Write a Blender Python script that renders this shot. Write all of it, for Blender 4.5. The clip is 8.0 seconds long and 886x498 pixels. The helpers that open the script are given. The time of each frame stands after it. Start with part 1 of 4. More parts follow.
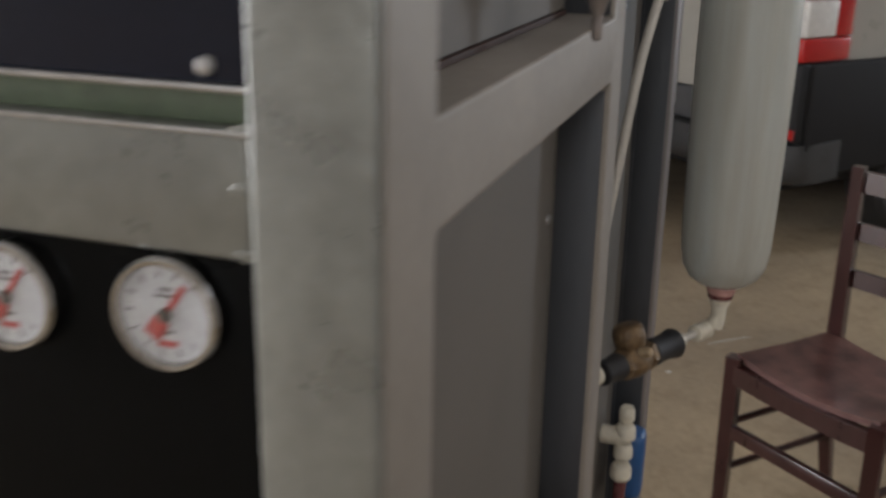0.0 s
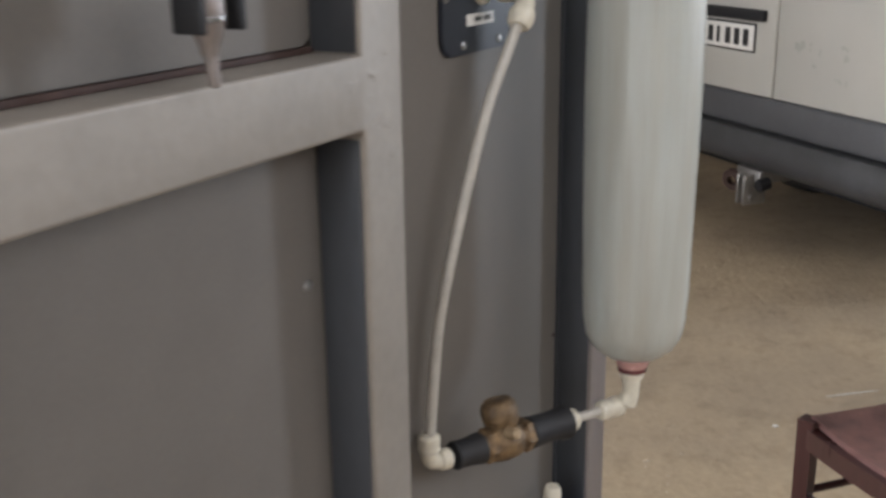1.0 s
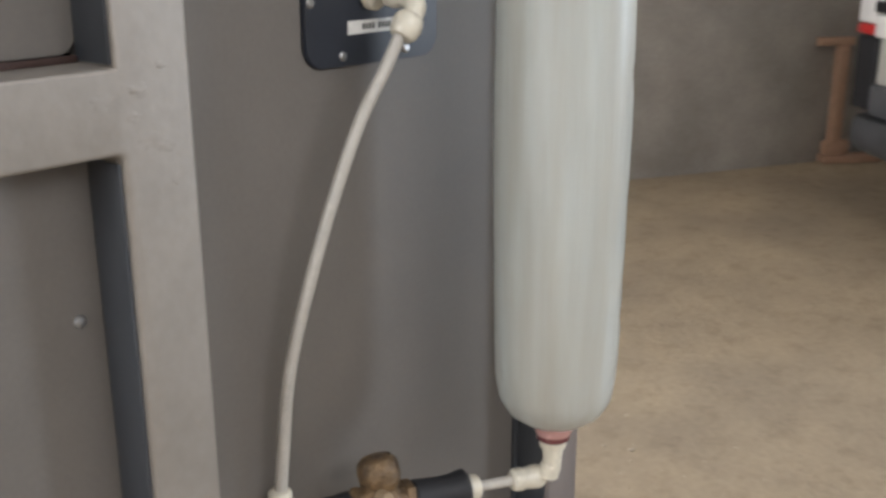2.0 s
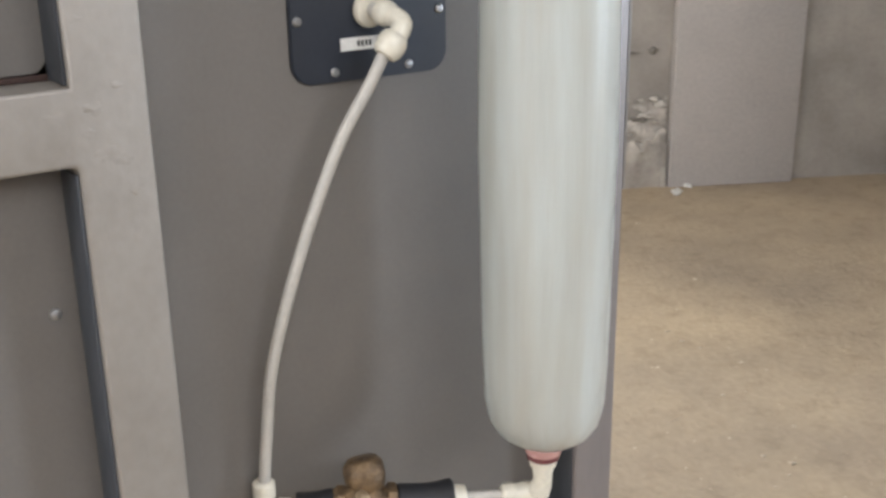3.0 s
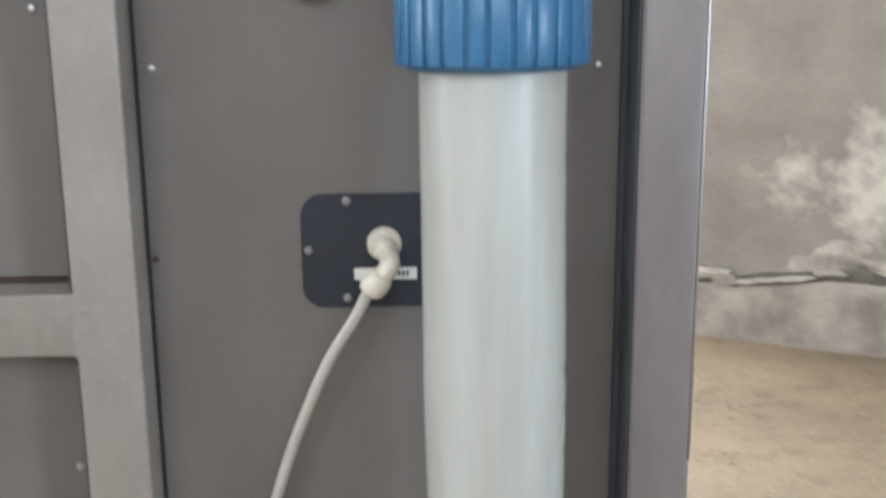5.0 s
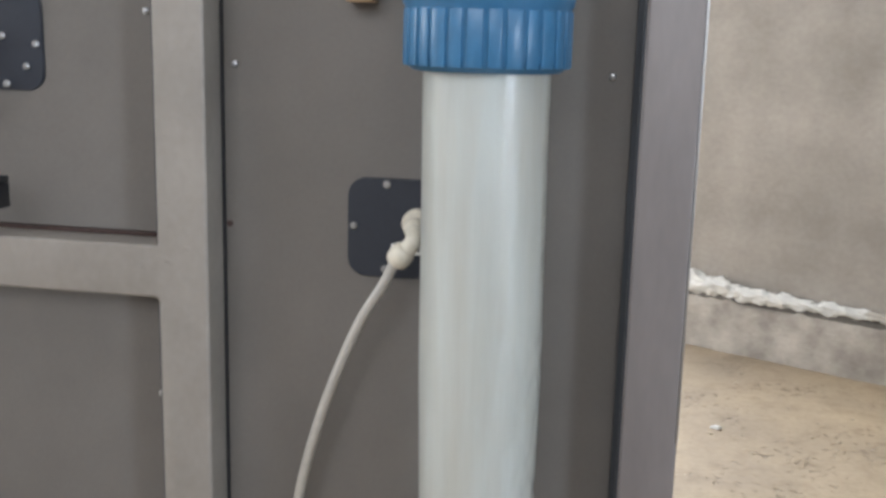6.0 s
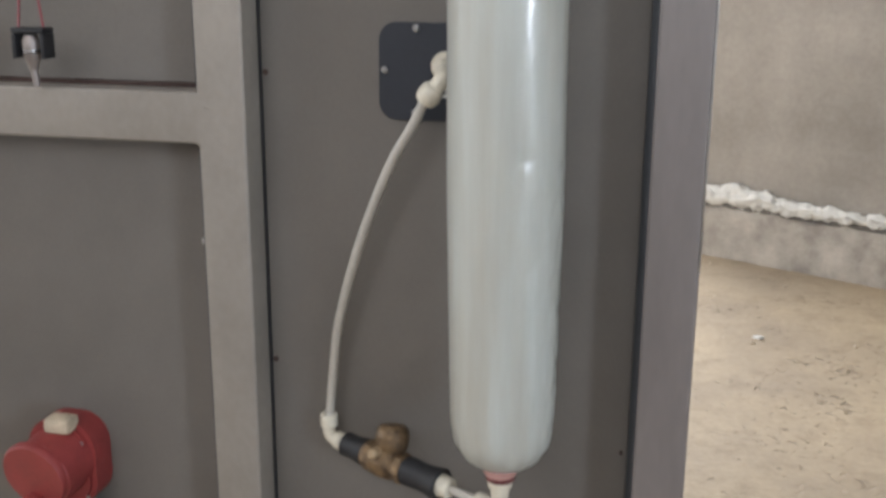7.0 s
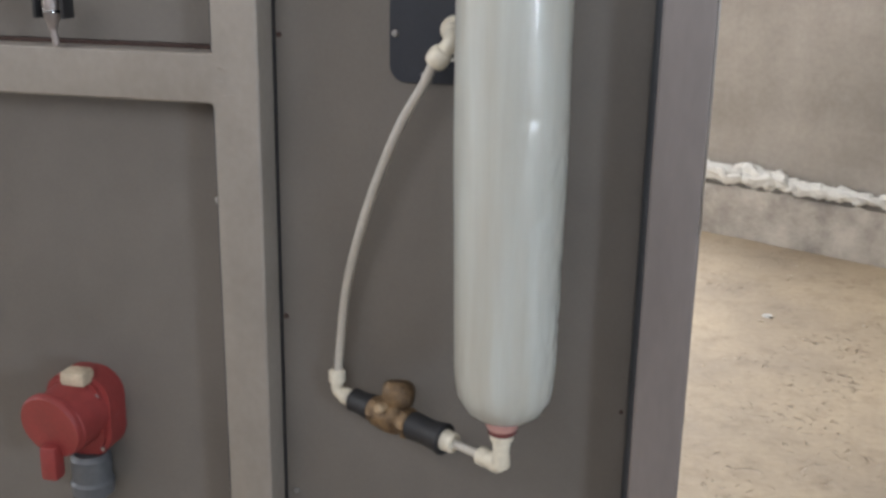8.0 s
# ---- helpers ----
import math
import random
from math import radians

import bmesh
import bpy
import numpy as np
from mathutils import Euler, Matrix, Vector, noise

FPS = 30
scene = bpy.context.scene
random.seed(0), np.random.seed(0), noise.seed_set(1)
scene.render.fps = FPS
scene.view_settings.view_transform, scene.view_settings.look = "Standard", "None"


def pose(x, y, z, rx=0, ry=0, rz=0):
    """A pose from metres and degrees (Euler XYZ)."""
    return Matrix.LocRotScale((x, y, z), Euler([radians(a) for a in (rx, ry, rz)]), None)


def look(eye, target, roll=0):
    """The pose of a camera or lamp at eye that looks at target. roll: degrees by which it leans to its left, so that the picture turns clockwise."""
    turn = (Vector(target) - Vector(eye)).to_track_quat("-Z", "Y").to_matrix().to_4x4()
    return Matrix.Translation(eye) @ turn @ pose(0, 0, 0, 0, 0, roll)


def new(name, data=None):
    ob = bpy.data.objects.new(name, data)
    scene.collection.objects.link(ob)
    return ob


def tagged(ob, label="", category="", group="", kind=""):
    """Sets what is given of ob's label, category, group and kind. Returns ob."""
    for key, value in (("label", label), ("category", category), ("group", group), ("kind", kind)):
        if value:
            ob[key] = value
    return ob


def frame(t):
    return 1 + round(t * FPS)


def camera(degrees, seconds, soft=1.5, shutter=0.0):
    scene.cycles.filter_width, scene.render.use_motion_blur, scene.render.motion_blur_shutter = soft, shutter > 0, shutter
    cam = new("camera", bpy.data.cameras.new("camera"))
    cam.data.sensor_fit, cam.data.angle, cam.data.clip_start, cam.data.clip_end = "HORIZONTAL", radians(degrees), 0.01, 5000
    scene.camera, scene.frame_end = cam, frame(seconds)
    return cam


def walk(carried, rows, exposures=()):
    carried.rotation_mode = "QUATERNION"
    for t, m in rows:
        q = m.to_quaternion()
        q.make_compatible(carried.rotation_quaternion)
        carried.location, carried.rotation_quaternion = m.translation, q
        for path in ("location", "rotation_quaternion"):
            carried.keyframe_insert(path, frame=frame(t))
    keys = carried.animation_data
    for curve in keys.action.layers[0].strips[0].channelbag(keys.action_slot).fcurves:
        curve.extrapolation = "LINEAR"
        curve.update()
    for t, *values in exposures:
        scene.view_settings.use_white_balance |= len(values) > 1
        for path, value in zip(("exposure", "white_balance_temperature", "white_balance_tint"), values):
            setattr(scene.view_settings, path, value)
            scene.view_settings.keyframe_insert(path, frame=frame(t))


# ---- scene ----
cam = camera(45.6, 8.0, soft=3.0, shutter=0.5)

PATH = [
    (0, (-0.836, -0.179, 1.437), (0.967, 0.414, 0.807), 1.1),
    (0.2, (-0.794, -0.237, 1.441), (0.983, 0.451, 0.834), -0.1),
    (0.5, (-0.698, -0.315, 1.439), (1.034, 0.488, 0.844), -1.1),
    (0.7, (-0.65, -0.372, 1.448), (1.04, 0.501, 0.831), -0.2),
    (1, (-0.595, -0.435, 1.435), (1.073, 0.499, 0.846), -0.8),
    (1.5, (-0.464, -0.505, 1.43), (1.13, 0.555, 0.852), -0.2),
    (2.8, (-0.207, -0.714, 1.464), (0.921, 0.807, 0.821), -0.9),
    (3, (-0.192, -0.726, 1.469), (0.897, 0.822, 0.824), -0.8),
    (3.5, (-0.111, -0.761, 1.471), (0.789, 0.907, 0.833), -2.2),
    (4, (-0.033, -0.766, 1.467), (0.717, 0.99, 0.872), -4.3),
    (4.5, (0.091, -0.763, 1.509), (0.58, 1.104, 0.988), -1.0),
    (5, (0.266, -0.854, 1.571), (0.332, 1.094, 1.123), -0.5),
    (5.2, (0.301, -0.877, 1.585), (0.276, 1.078, 1.164), -0.3),
    (6.3, (0.464, -0.988, 1.534), (0.065, 0.931, 1.133), 1.4),
    (6.5, (0.464, -0.994, 1.514), (0.057, 0.915, 1.079), 1.0),
    (7, (0.471, -1.014, 1.477), (0.048, 0.87, 0.955), 0.4),
    (7.5, (0.477, -1.03, 1.468), (0.048, 0.836, 0.89), 0.7),
    (8, (0.484, -1.041, 1.466), (0.04, 0.826, 0.905), 1.0),
]
walk(cam, [(t, look(eye, target, roll)) for t, eye, target, roll in PATH],
     exposures=[(0.0, -0.97, 6640, 13.5), (0.5, -0.49, 6640, 14.5), (1.0, -0.08, 6400, 13.5), (1.5, 0.06, 6360, 12.5), (3.0, 0.52, 6250, 12), (4.5, 0.38, 6120, 11.5), (5.0, 0.40, 6040, 11), (6.5, 0.10, 6150, 11), (7.5, 0.03, 6320, 12.5), (8.0, 0.0, 6260, 12.5)])

# ---- world, sun, large lights ----
world = bpy.data.worlds.new("world")
scene.world = world
world.use_nodes = True
wn = world.node_tree
sky = wn.nodes.new("ShaderNodeTexSky")
sky.sky_type, sky.sun_disc = "NISHITA", False
sky.sun_elevation, sky.sun_rotation = radians(50), radians(115)
wn.links.new(sky.outputs[0], wn.nodes["Background"].inputs[0])
wn.nodes["Background"].inputs[1].default_value = 0.10
sun = new("sun", bpy.data.lights.new("sun", "SUN"))
sun.data.energy, sun.data.angle, sun.data.color = 3.0, radians(0.5), (1.0, 0.95, 0.87)
sun.matrix_world = look((9, -4.2, 12), (0, 0, 0))

# the back wall runs along its own x axis; the room lies on its -y side
WALL = pose(0.695, 4.556, 0, 0, 0, -27.5)
X0, X1, DEEP, HIGH = -4.5, 11.0, 6.95, 4.2


def door_light(name, at, size_x, size_z, turn, watts, tint):
    lamp = new(name, bpy.data.lights.new(name, "AREA"))
    lamp.data.shape, lamp.data.size, lamp.data.size_y = "RECTANGLE", size_x, size_z
    lamp.data.energy, lamp.data.color = watts, tint
    lamp.matrix_world = WALL @ pose(*at, 90, 0, turn)
    return lamp


door_light("daylight_yard_window", (3.3, -DEEP - 0.05, 2.9), 3.6, 1.3, 0, 64, (0.97, 0.97, 0.95))
# unseen opening, added to brighten the bowl's left side and the cabinet front
door_light("added_small_opening_light", (-2.6, -DEEP - 0.05, 2.4), 2.0, 1.6, 0, 135, (0.93, 0.97, 0.98))
door_light("daylight_back_door", (-2.7, 0.05, 1.75), 3.2, 3.3, 180, 800, (0.90, 0.95, 1.0))
# cool lamp in an unseen end opening, added for the bowl's right edge
door_light("added_end_opening_light", (X1 + 0.05, -6.1, 2.0), 1.1, 1.8, 90, 265, (0.78, 0.89, 1.0))

# ---- materials ----


def mat(name, col, rough=0.6, metal=0.0, var=0.15, scale=6.0, fine=90.0, bump=0.1, other=None, spread=0.5, stretch=None, fine_var=0.08,
        coat=0.0, through_light=0.0, depth=0.003, spec=0.5):
    m = bpy.data.materials.new(name)
    m.use_nodes = True
    n, k = m.node_tree.nodes, m.node_tree.links
    b = n["Principled BSDF"]
    tc = n.new("ShaderNodeTexCoord")
    mp = n.new("ShaderNodeMapping")
    mp.inputs["Scale"].default_value = stretch or (1, 1, 1)
    k.new(tc.outputs["Object"], mp.inputs[0])
    big, small = n.new("ShaderNodeTexNoise"), n.new("ShaderNodeTexNoise")
    big.inputs["Scale"].default_value, big.inputs["Detail"].default_value, big.inputs["Roughness"].default_value = scale, 5, 0.6
    small.inputs["Scale"].default_value, small.inputs["Detail"].default_value = fine, 3
    k.new(mp.outputs[0], big.inputs["Vector"])
    k.new(mp.outputs[0], small.inputs["Vector"])
    ramp = n.new("ShaderNodeValToRGB")
    lo = other or tuple(c * (1 - var) for c in col)
    hi = col if other else tuple(min(1, c * (1 + var)) for c in col)
    ramp.color_ramp.elements[0].color, ramp.color_ramp.elements[1].color = (*lo, 1), (*hi, 1)
    ramp.color_ramp.elements[0].position, ramp.color_ramp.elements[1].position = 0.5 - spread / 2, 0.5 + spread / 2
    k.new(big.outputs[0], ramp.inputs[0])
    fr = n.new("ShaderNodeMapRange")
    fr.inputs["To Min"].default_value, fr.inputs["To Max"].default_value = 1 - 2 * fine_var, 1 + 2 * fine_var
    k.new(small.outputs[0], fr.inputs[0])
    mul = n.new("ShaderNodeVectorMath")
    mul.operation = "SCALE"
    k.new(ramp.outputs[0], mul.inputs[0])
    k.new(fr.outputs[0], mul.inputs["Scale"])
    k.new(mul.outputs[0], b.inputs["Base Color"])
    rr = n.new("ShaderNodeMapRange")
    rr.inputs["To Min"].default_value, rr.inputs["To Max"].default_value = max(0, rough - 0.12), min(1, rough + 0.12)
    k.new(big.outputs[0], rr.inputs[0])
    k.new(rr.outputs[0], b.inputs["Roughness"])
    if bump:
        bp = n.new("ShaderNodeBump")
        bp.inputs["Strength"].default_value, bp.inputs["Distance"].default_value = bump, depth
        add = n.new("ShaderNodeMath")
        add.inputs[1].default_value = 1
        k.new(big.outputs[0], add.inputs[0])
        k.new(small.outputs[0], add.inputs[1])
        k.new(add.outputs[0], bp.inputs["Height"])
        k.new(bp.outputs[0], b.inputs["Normal"])
    b.inputs["Metallic"].default_value, b.inputs["Coat Weight"].default_value = metal, coat
    b.inputs["Transmission Weight"].default_value, b.inputs["Specular IOR Level"].default_value = through_light, spec
    return m


panel_paint = mat("taupe_panel_paint", (0.148, 0.134, 0.119), 0.56, 0.0, 0.16, 5, 260, 0.14, fine_var=0.04, depth=0.0006, stretch=(1, 1, 0.85), spec=0.35)
frame_paint = mat("silver_frame_paint", (0.345, 0.313, 0.277), 0.54, 0.35, 0.2, 9, 120, 0.25, other=(0.25, 0.226, 0.20), spread=0.5, fine_var=0.05, depth=0.0012, stretch=(1, 1, 0.8))
post_paint = mat("dull_steel_post", (0.20, 0.176, 0.168), 0.42, 0.15, 0.12, 10, 150, 0.2, fine_var=0.05, depth=0.001, stretch=(1, 1, 0.25))
front_paint = mat("hammered_grey_paint", (0.21, 0.215, 0.20), 0.30, 0.35, 0.16, 26, 95, 0.26, fine_var=0.06, depth=0.0022)
black_plate = mat("black_plastic_plate", (0.020, 0.024, 0.034), 0.42, 0, 0.2, 8, 200, 0.08, depth=0.0005, spec=0.5)
black_gloss = mat("black_gloss_panel", (0.004, 0.004, 0.004), 0.3, 0, 0.2, 5, 200, 0.05, depth=0.0005, spec=0.08)
blue_black = mat("blue_black_panel", (0.013, 0.016, 0.028), 0.3, 0, 0.2, 5, 200, 0.05, depth=0.0005, spec=0.25)
slate_edge = mat("dark_slate_edge", (0.062, 0.066, 0.074), 0.48, 0.2, 0.2, 12, 140, 0.25, fine_var=0.05, depth=0.001, stretch=(1, 1, 0.25), spec=0.35)
green_strip = mat("aged_green_strip", (0.10, 0.13, 0.085), 0.5, 0, 0.25, 30, 120, 0.2)
screw_metal = mat("zinc_screw", (0.44, 0.44, 0.44), 0.36, 0.9, 0.1, 60, 300, 0.1)
white_plastic = mat("cream_fitting_plastic", (0.65, 0.605, 0.50), 0.38, 0, 0.08, 60, 200, 0.12, coat=0.25, depth=0.001)
hose_plastic = mat("milky_tube_plastic", (0.47, 0.445, 0.40), 0.4, 0, 0.06, 30, 200, 0.03)
blue_plastic = mat("blue_cap_plastic", (0.040, 0.145, 0.28), 0.36, 0, 0.12, 20, 160, 0.1, depth=0.001)
brass = mat("tarnished_brass", (0.24, 0.155, 0.078), 0.42, 0.45, 0.3, 70, 260, 0.6, other=(0.075, 0.05, 0.032), spread=0.35)
pale_brass = mat("rubbed_brass", (0.40, 0.30, 0.19), 0.45, 0.4, 0.2, 80, 260, 0.3)
frosted_gland = mat("frosted_grey_plastic", (0.14, 0.15, 0.165), 0.4, 0, 0.15, 40, 160, 0.1, through_light=0.35)
black_rubber = mat("black_rubber_sleeve", (0.012, 0.012, 0.014), 0.6, 0, 0.2, 40, 300, 0.3, depth=0.001)
red_ring = mat("dark_red_ring", (0.13, 0.035, 0.04), 0.25, 0, 0.2, 60, 200, 0.1, coat=0.5)
red_plastic = mat("red_socket_plastic", (0.23, 0.035, 0.033), 0.5, 0, 0.15, 30, 200, 0.1, depth=0.001)
tan_wood = mat("tan_block", (0.42, 0.29, 0.17), 0.6, 0, 0.2, 30, 150, 0.2)
paper = mat("white_label", (0.72, 0.71, 0.68), 0.6, 0, 0.05, 60, 300, 0)
ink = mat("black_ink", (0.02, 0.02, 0.02), 0.6, 0, 0, 60, 300, 0)
red_ink = mat("red_ink", (0.30, 0.02, 0.02), 0.5, 0, 0, 60, 300, 0)
dial_white = mat("dial_white", (0.38, 0.38, 0.39), 0.5, 0, 0.03, 60, 300, 0)
chrome = mat("chrome_bezel", (0.38, 0.38, 0.38), 0.22, 1, 0.1, 60, 300, 0)
cartridge_white = mat("white_filter_cartridge", (0.80, 0.81, 0.79), 0.8, 0, 0.05, 20, 160, 0.5, stretch=(1, 1, 0.1), depth=0.002)
housing_plastic = mat("milky_filter_bowl", (0.76, 0.805, 0.78), 0.34, 0, 0.2, 34, 75, 0.25, other=(0.64, 0.625, 0.55), spread=0.42, fine_var=0.05, through_light=0.45, depth=0.003, stretch=(1, 1, 0.09), coat=0.4)
housing_plastic.node_tree.nodes["Principled BSDF"].inputs["Coat Roughness"].default_value = 0.10
pink_boss = mat("pinkish_plastic", (0.50, 0.28, 0.26), 0.25, 0, 0.15, 60, 200, 0.1, coat=0.5)
film_plastic = mat("crumpled_film", (0.78, 0.84, 0.85), 0.12, 0, 0.06, 30, 100, 0.1, through_light=0.25, coat=0.8)
clear_plastic = mat("clear_plastic", (0.85, 0.87, 0.85), 0.15, 0, 0.03, 30, 100, 0.1, through_light=0.8)
glass = mat("gauge_glass", (0.95, 0.95, 0.95), 0.04, 0, 0.0, 30, 100, 0, through_light=1.0)
van_white = mat("white_van_paint", (0.46, 0.455, 0.42), 0.30, 0, 0.05, 3, 60, 0, fine_var=0.008, coat=0.4)
van_grey = mat("grey_bumper_plastic", (0.080, 0.082, 0.088), 0.5, 0, 0.2, 5, 120, 0.2)
bumper_grey = mat("dark_scuffed_bumper", (0.048, 0.049, 0.052), 0.5, 0, 0.3, 6, 90, 0.3)
van_dark = mat("dark_trim_plastic", (0.016, 0.016, 0.018), 0.6, 0, 0.2, 6, 120, 0.1, spec=0.3)
light_red = mat("red_lamp_lens", (0.50, 0.02, 0.02), 0.15, 0, 0.1, 30, 200, 0.1, coat=0.5)
light_clear = mat("clear_lamp_lens", (0.75, 0.74, 0.72), 0.15, 0, 0.1, 30, 200, 0.1, coat=0.5)
tyre_rubber = mat("tyre_rubber", (0.02, 0.02, 0.02), 0.8, 0, 0.2, 20, 150, 0.3)
steel = mat("worn_steel", (0.30, 0.29, 0.28), 0.45, 0.8, 0.25, 25, 150, 0.2)
plug_metal = mat("dull_plug_metal", (0.27, 0.235, 0.22), 0.42, 0.5, 0.2, 60, 200, 0.1)
flake_plaster = mat("dirty_plaster_flake", (0.52, 0.485, 0.43), 0.9, 0, 0.25, 25, 120, 0.5, depth=0.006)
rust = mat("rusty_rivet", (0.055, 0.03, 0.024), 0.7, 0.2, 0.3, 60, 200, 0.2)
chair_wood = mat("dark_red_stained_wood", (0.036, 0.011, 0.010), 0.30, 0, 0.35, 12, 90, 0.15, stretch=(1, 1, 0.2), coat=0.35)
seat_wood = mat("worn_red_brown_seat", (0.17, 0.082, 0.072), 0.40, 0, 0.35, 11, 90, 0.2, other=(0.06, 0.026, 0.023), spread=0.3, coat=0.25)
pink_wood = mat("bare_pinkish_wood", (0.40, 0.25, 0.17), 0.7, 0, 0.15, 20, 120, 0.2)
concrete_plain = mat("grey_render_wall", (0.36, 0.33, 0.30), 0.85, 0, 0.25, 1.6, 30, 0.5, depth=0.01)
pier_render = mat("smooth_grey_pier", (0.40, 0.37, 0.345), 0.75, 0, 0.08, 3, 50, 0.2, depth=0.004)
ceiling_paint = mat("pale_ceiling", (0.55, 0.53, 0.50), 0.9, 0, 0.1, 2, 40, 0.2)
plaster_white = mat("flaking_white_plaster", (0.58, 0.535, 0.475), 0.88, 0, 0.25, 8, 60, 0.8, other=(0.28, 0.25, 0.22), spread=0.3, depth=0.012)
foam_white = mat("white_foam_bead", (0.71, 0.70, 0.665), 0.85, 0, 0.08, 25, 120, 0.5, depth=0.006)
stone_chip = mat("pale_stone_chips", (0.46, 0.38, 0.28), 0.85, 0, 0.3, 60, 200, 0.3)
wire_red = mat("red_wire", (0.19, 0.04, 0.045), 0.4, 0, 0.1, 60, 200, 0)
blue_hose = mat("blue_handle", (0.02, 0.09, 0.25), 0.4, 0, 0.1, 60, 200, 0)


def floor_material():
    """Sandy, dusty concrete: broad stains, worn pale tracks, small pits."""
    m = mat("dusty_tan_concrete", (0.46, 0.362, 0.240), 0.86, 0, 0.2, 0.9, 38, 0.5, other=(0.29, 0.230, 0.165), spread=0.34, fine_var=0.08, depth=0.008)
    n, k = m.node_tree.nodes, m.node_tree.links
    tc = [x for x in n if x.bl_idname == "ShaderNodeTexCoord"][0]
    b = n["Principled BSDF"]
    src = b.inputs["Base Color"].links[0].from_socket
    pits = n.new("ShaderNodeTexNoise")
    pits.inputs["Scale"].default_value, pits.inputs["Detail"].default_value, pits.inputs["Roughness"].default_value = 9, 8, 0.72
    k.new(tc.outputs["Object"], pits.inputs["Vector"])
    r = n.new("ShaderNodeValToRGB")
    r.color_ramp.elements[0].position, r.color_ramp.elements[1].position = 0.28, 0.50
    r.color_ramp.elements[0].color, r.color_ramp.elements[1].color = (0.5, 0.46, 0.42, 1), (1, 1, 1, 1)
    k.new(pits.outputs[0], r.inputs[0])
    mx = n.new("ShaderNodeMix")
    mx.data_type, mx.blend_type = "RGBA", "MULTIPLY"
    mx.inputs["Factor"].default_value = 0.5
    k.new(src, mx.inputs[6])
    k.new(r.outputs[0], mx.inputs[7])
    # small dark pits and scuffs, gathered in patches
    chips, patch = n.new("ShaderNodeTexNoise"), n.new("ShaderNodeTexNoise")
    chips.inputs["Scale"].default_value, chips.inputs["Detail"].default_value, chips.inputs["Distortion"].default_value = 34, 4, 0.5
    patch.inputs["Scale"].default_value, patch.inputs["Detail"].default_value = 2.4, 3
    k.new(tc.outputs["Object"], chips.inputs["Vector"])
    k.new(tc.outputs["Object"], patch.inputs["Vector"])
    both = n.new("ShaderNodeMath")
    both.operation = "MULTIPLY_ADD"
    both.inputs[1].default_value = 0.70
    k.new(patch.outputs[0], both.inputs[0])
    k.new(chips.outputs[0], both.inputs[2])
    pit = n.new("ShaderNodeMapRange")
    pit.inputs["From Min"].default_value, pit.inputs["From Max"].default_value = 0.985, 1.13
    k.new(both.outputs[0], pit.inputs[0])
    # the surface is broken up behind the cabinet and trodden smooth further off
    sep, zone, worn = n.new("ShaderNodeSeparateXYZ"), n.new("ShaderNodeMapRange"), n.new("ShaderNodeMath")
    worn.operation, zone.interpolation_type = "MULTIPLY", "SMOOTHSTEP"
    zone.inputs["From Min"].default_value, zone.inputs["From Max"].default_value = -1.8, -0.5
    zone.inputs["To Min"].default_value, zone.inputs["To Max"].default_value = 1.0, 0.12
    k.new(tc.outputs["Object"], sep.inputs[0])
    across = n.new("ShaderNodeMath")
    across.operation = "SUBTRACT"
    k.new(sep.outputs[0], across.inputs[0])
    k.new(sep.outputs[1], across.inputs[1])
    k.new(across.outputs[0], zone.inputs[0])
    k.new(pit.outputs[0], worn.inputs[0])
    k.new(zone.outputs[0], worn.inputs[1])
    dark = n.new("ShaderNodeMix")
    dark.data_type = "RGBA"
    dark.inputs[7].default_value = (0.30, 0.228, 0.155, 1)
    k.new(worn.outputs[0], dark.inputs["Factor"])
    k.new(mx.outputs[2], dark.inputs[6])
    k.new(dark.outputs[2], b.inputs["Base Color"])
    bp = n.new("ShaderNodeBump")
    bp.invert = True
    bp.inputs["Strength"].default_value, bp.inputs["Distance"].default_value = 0.9, 0.016
    k.new(worn.outputs[0], bp.inputs["Height"])
    k.new(b.inputs["Normal"].links[0].from_socket, bp.inputs["Normal"])
    k.new(bp.outputs[0], b.inputs["Normal"])
    return m


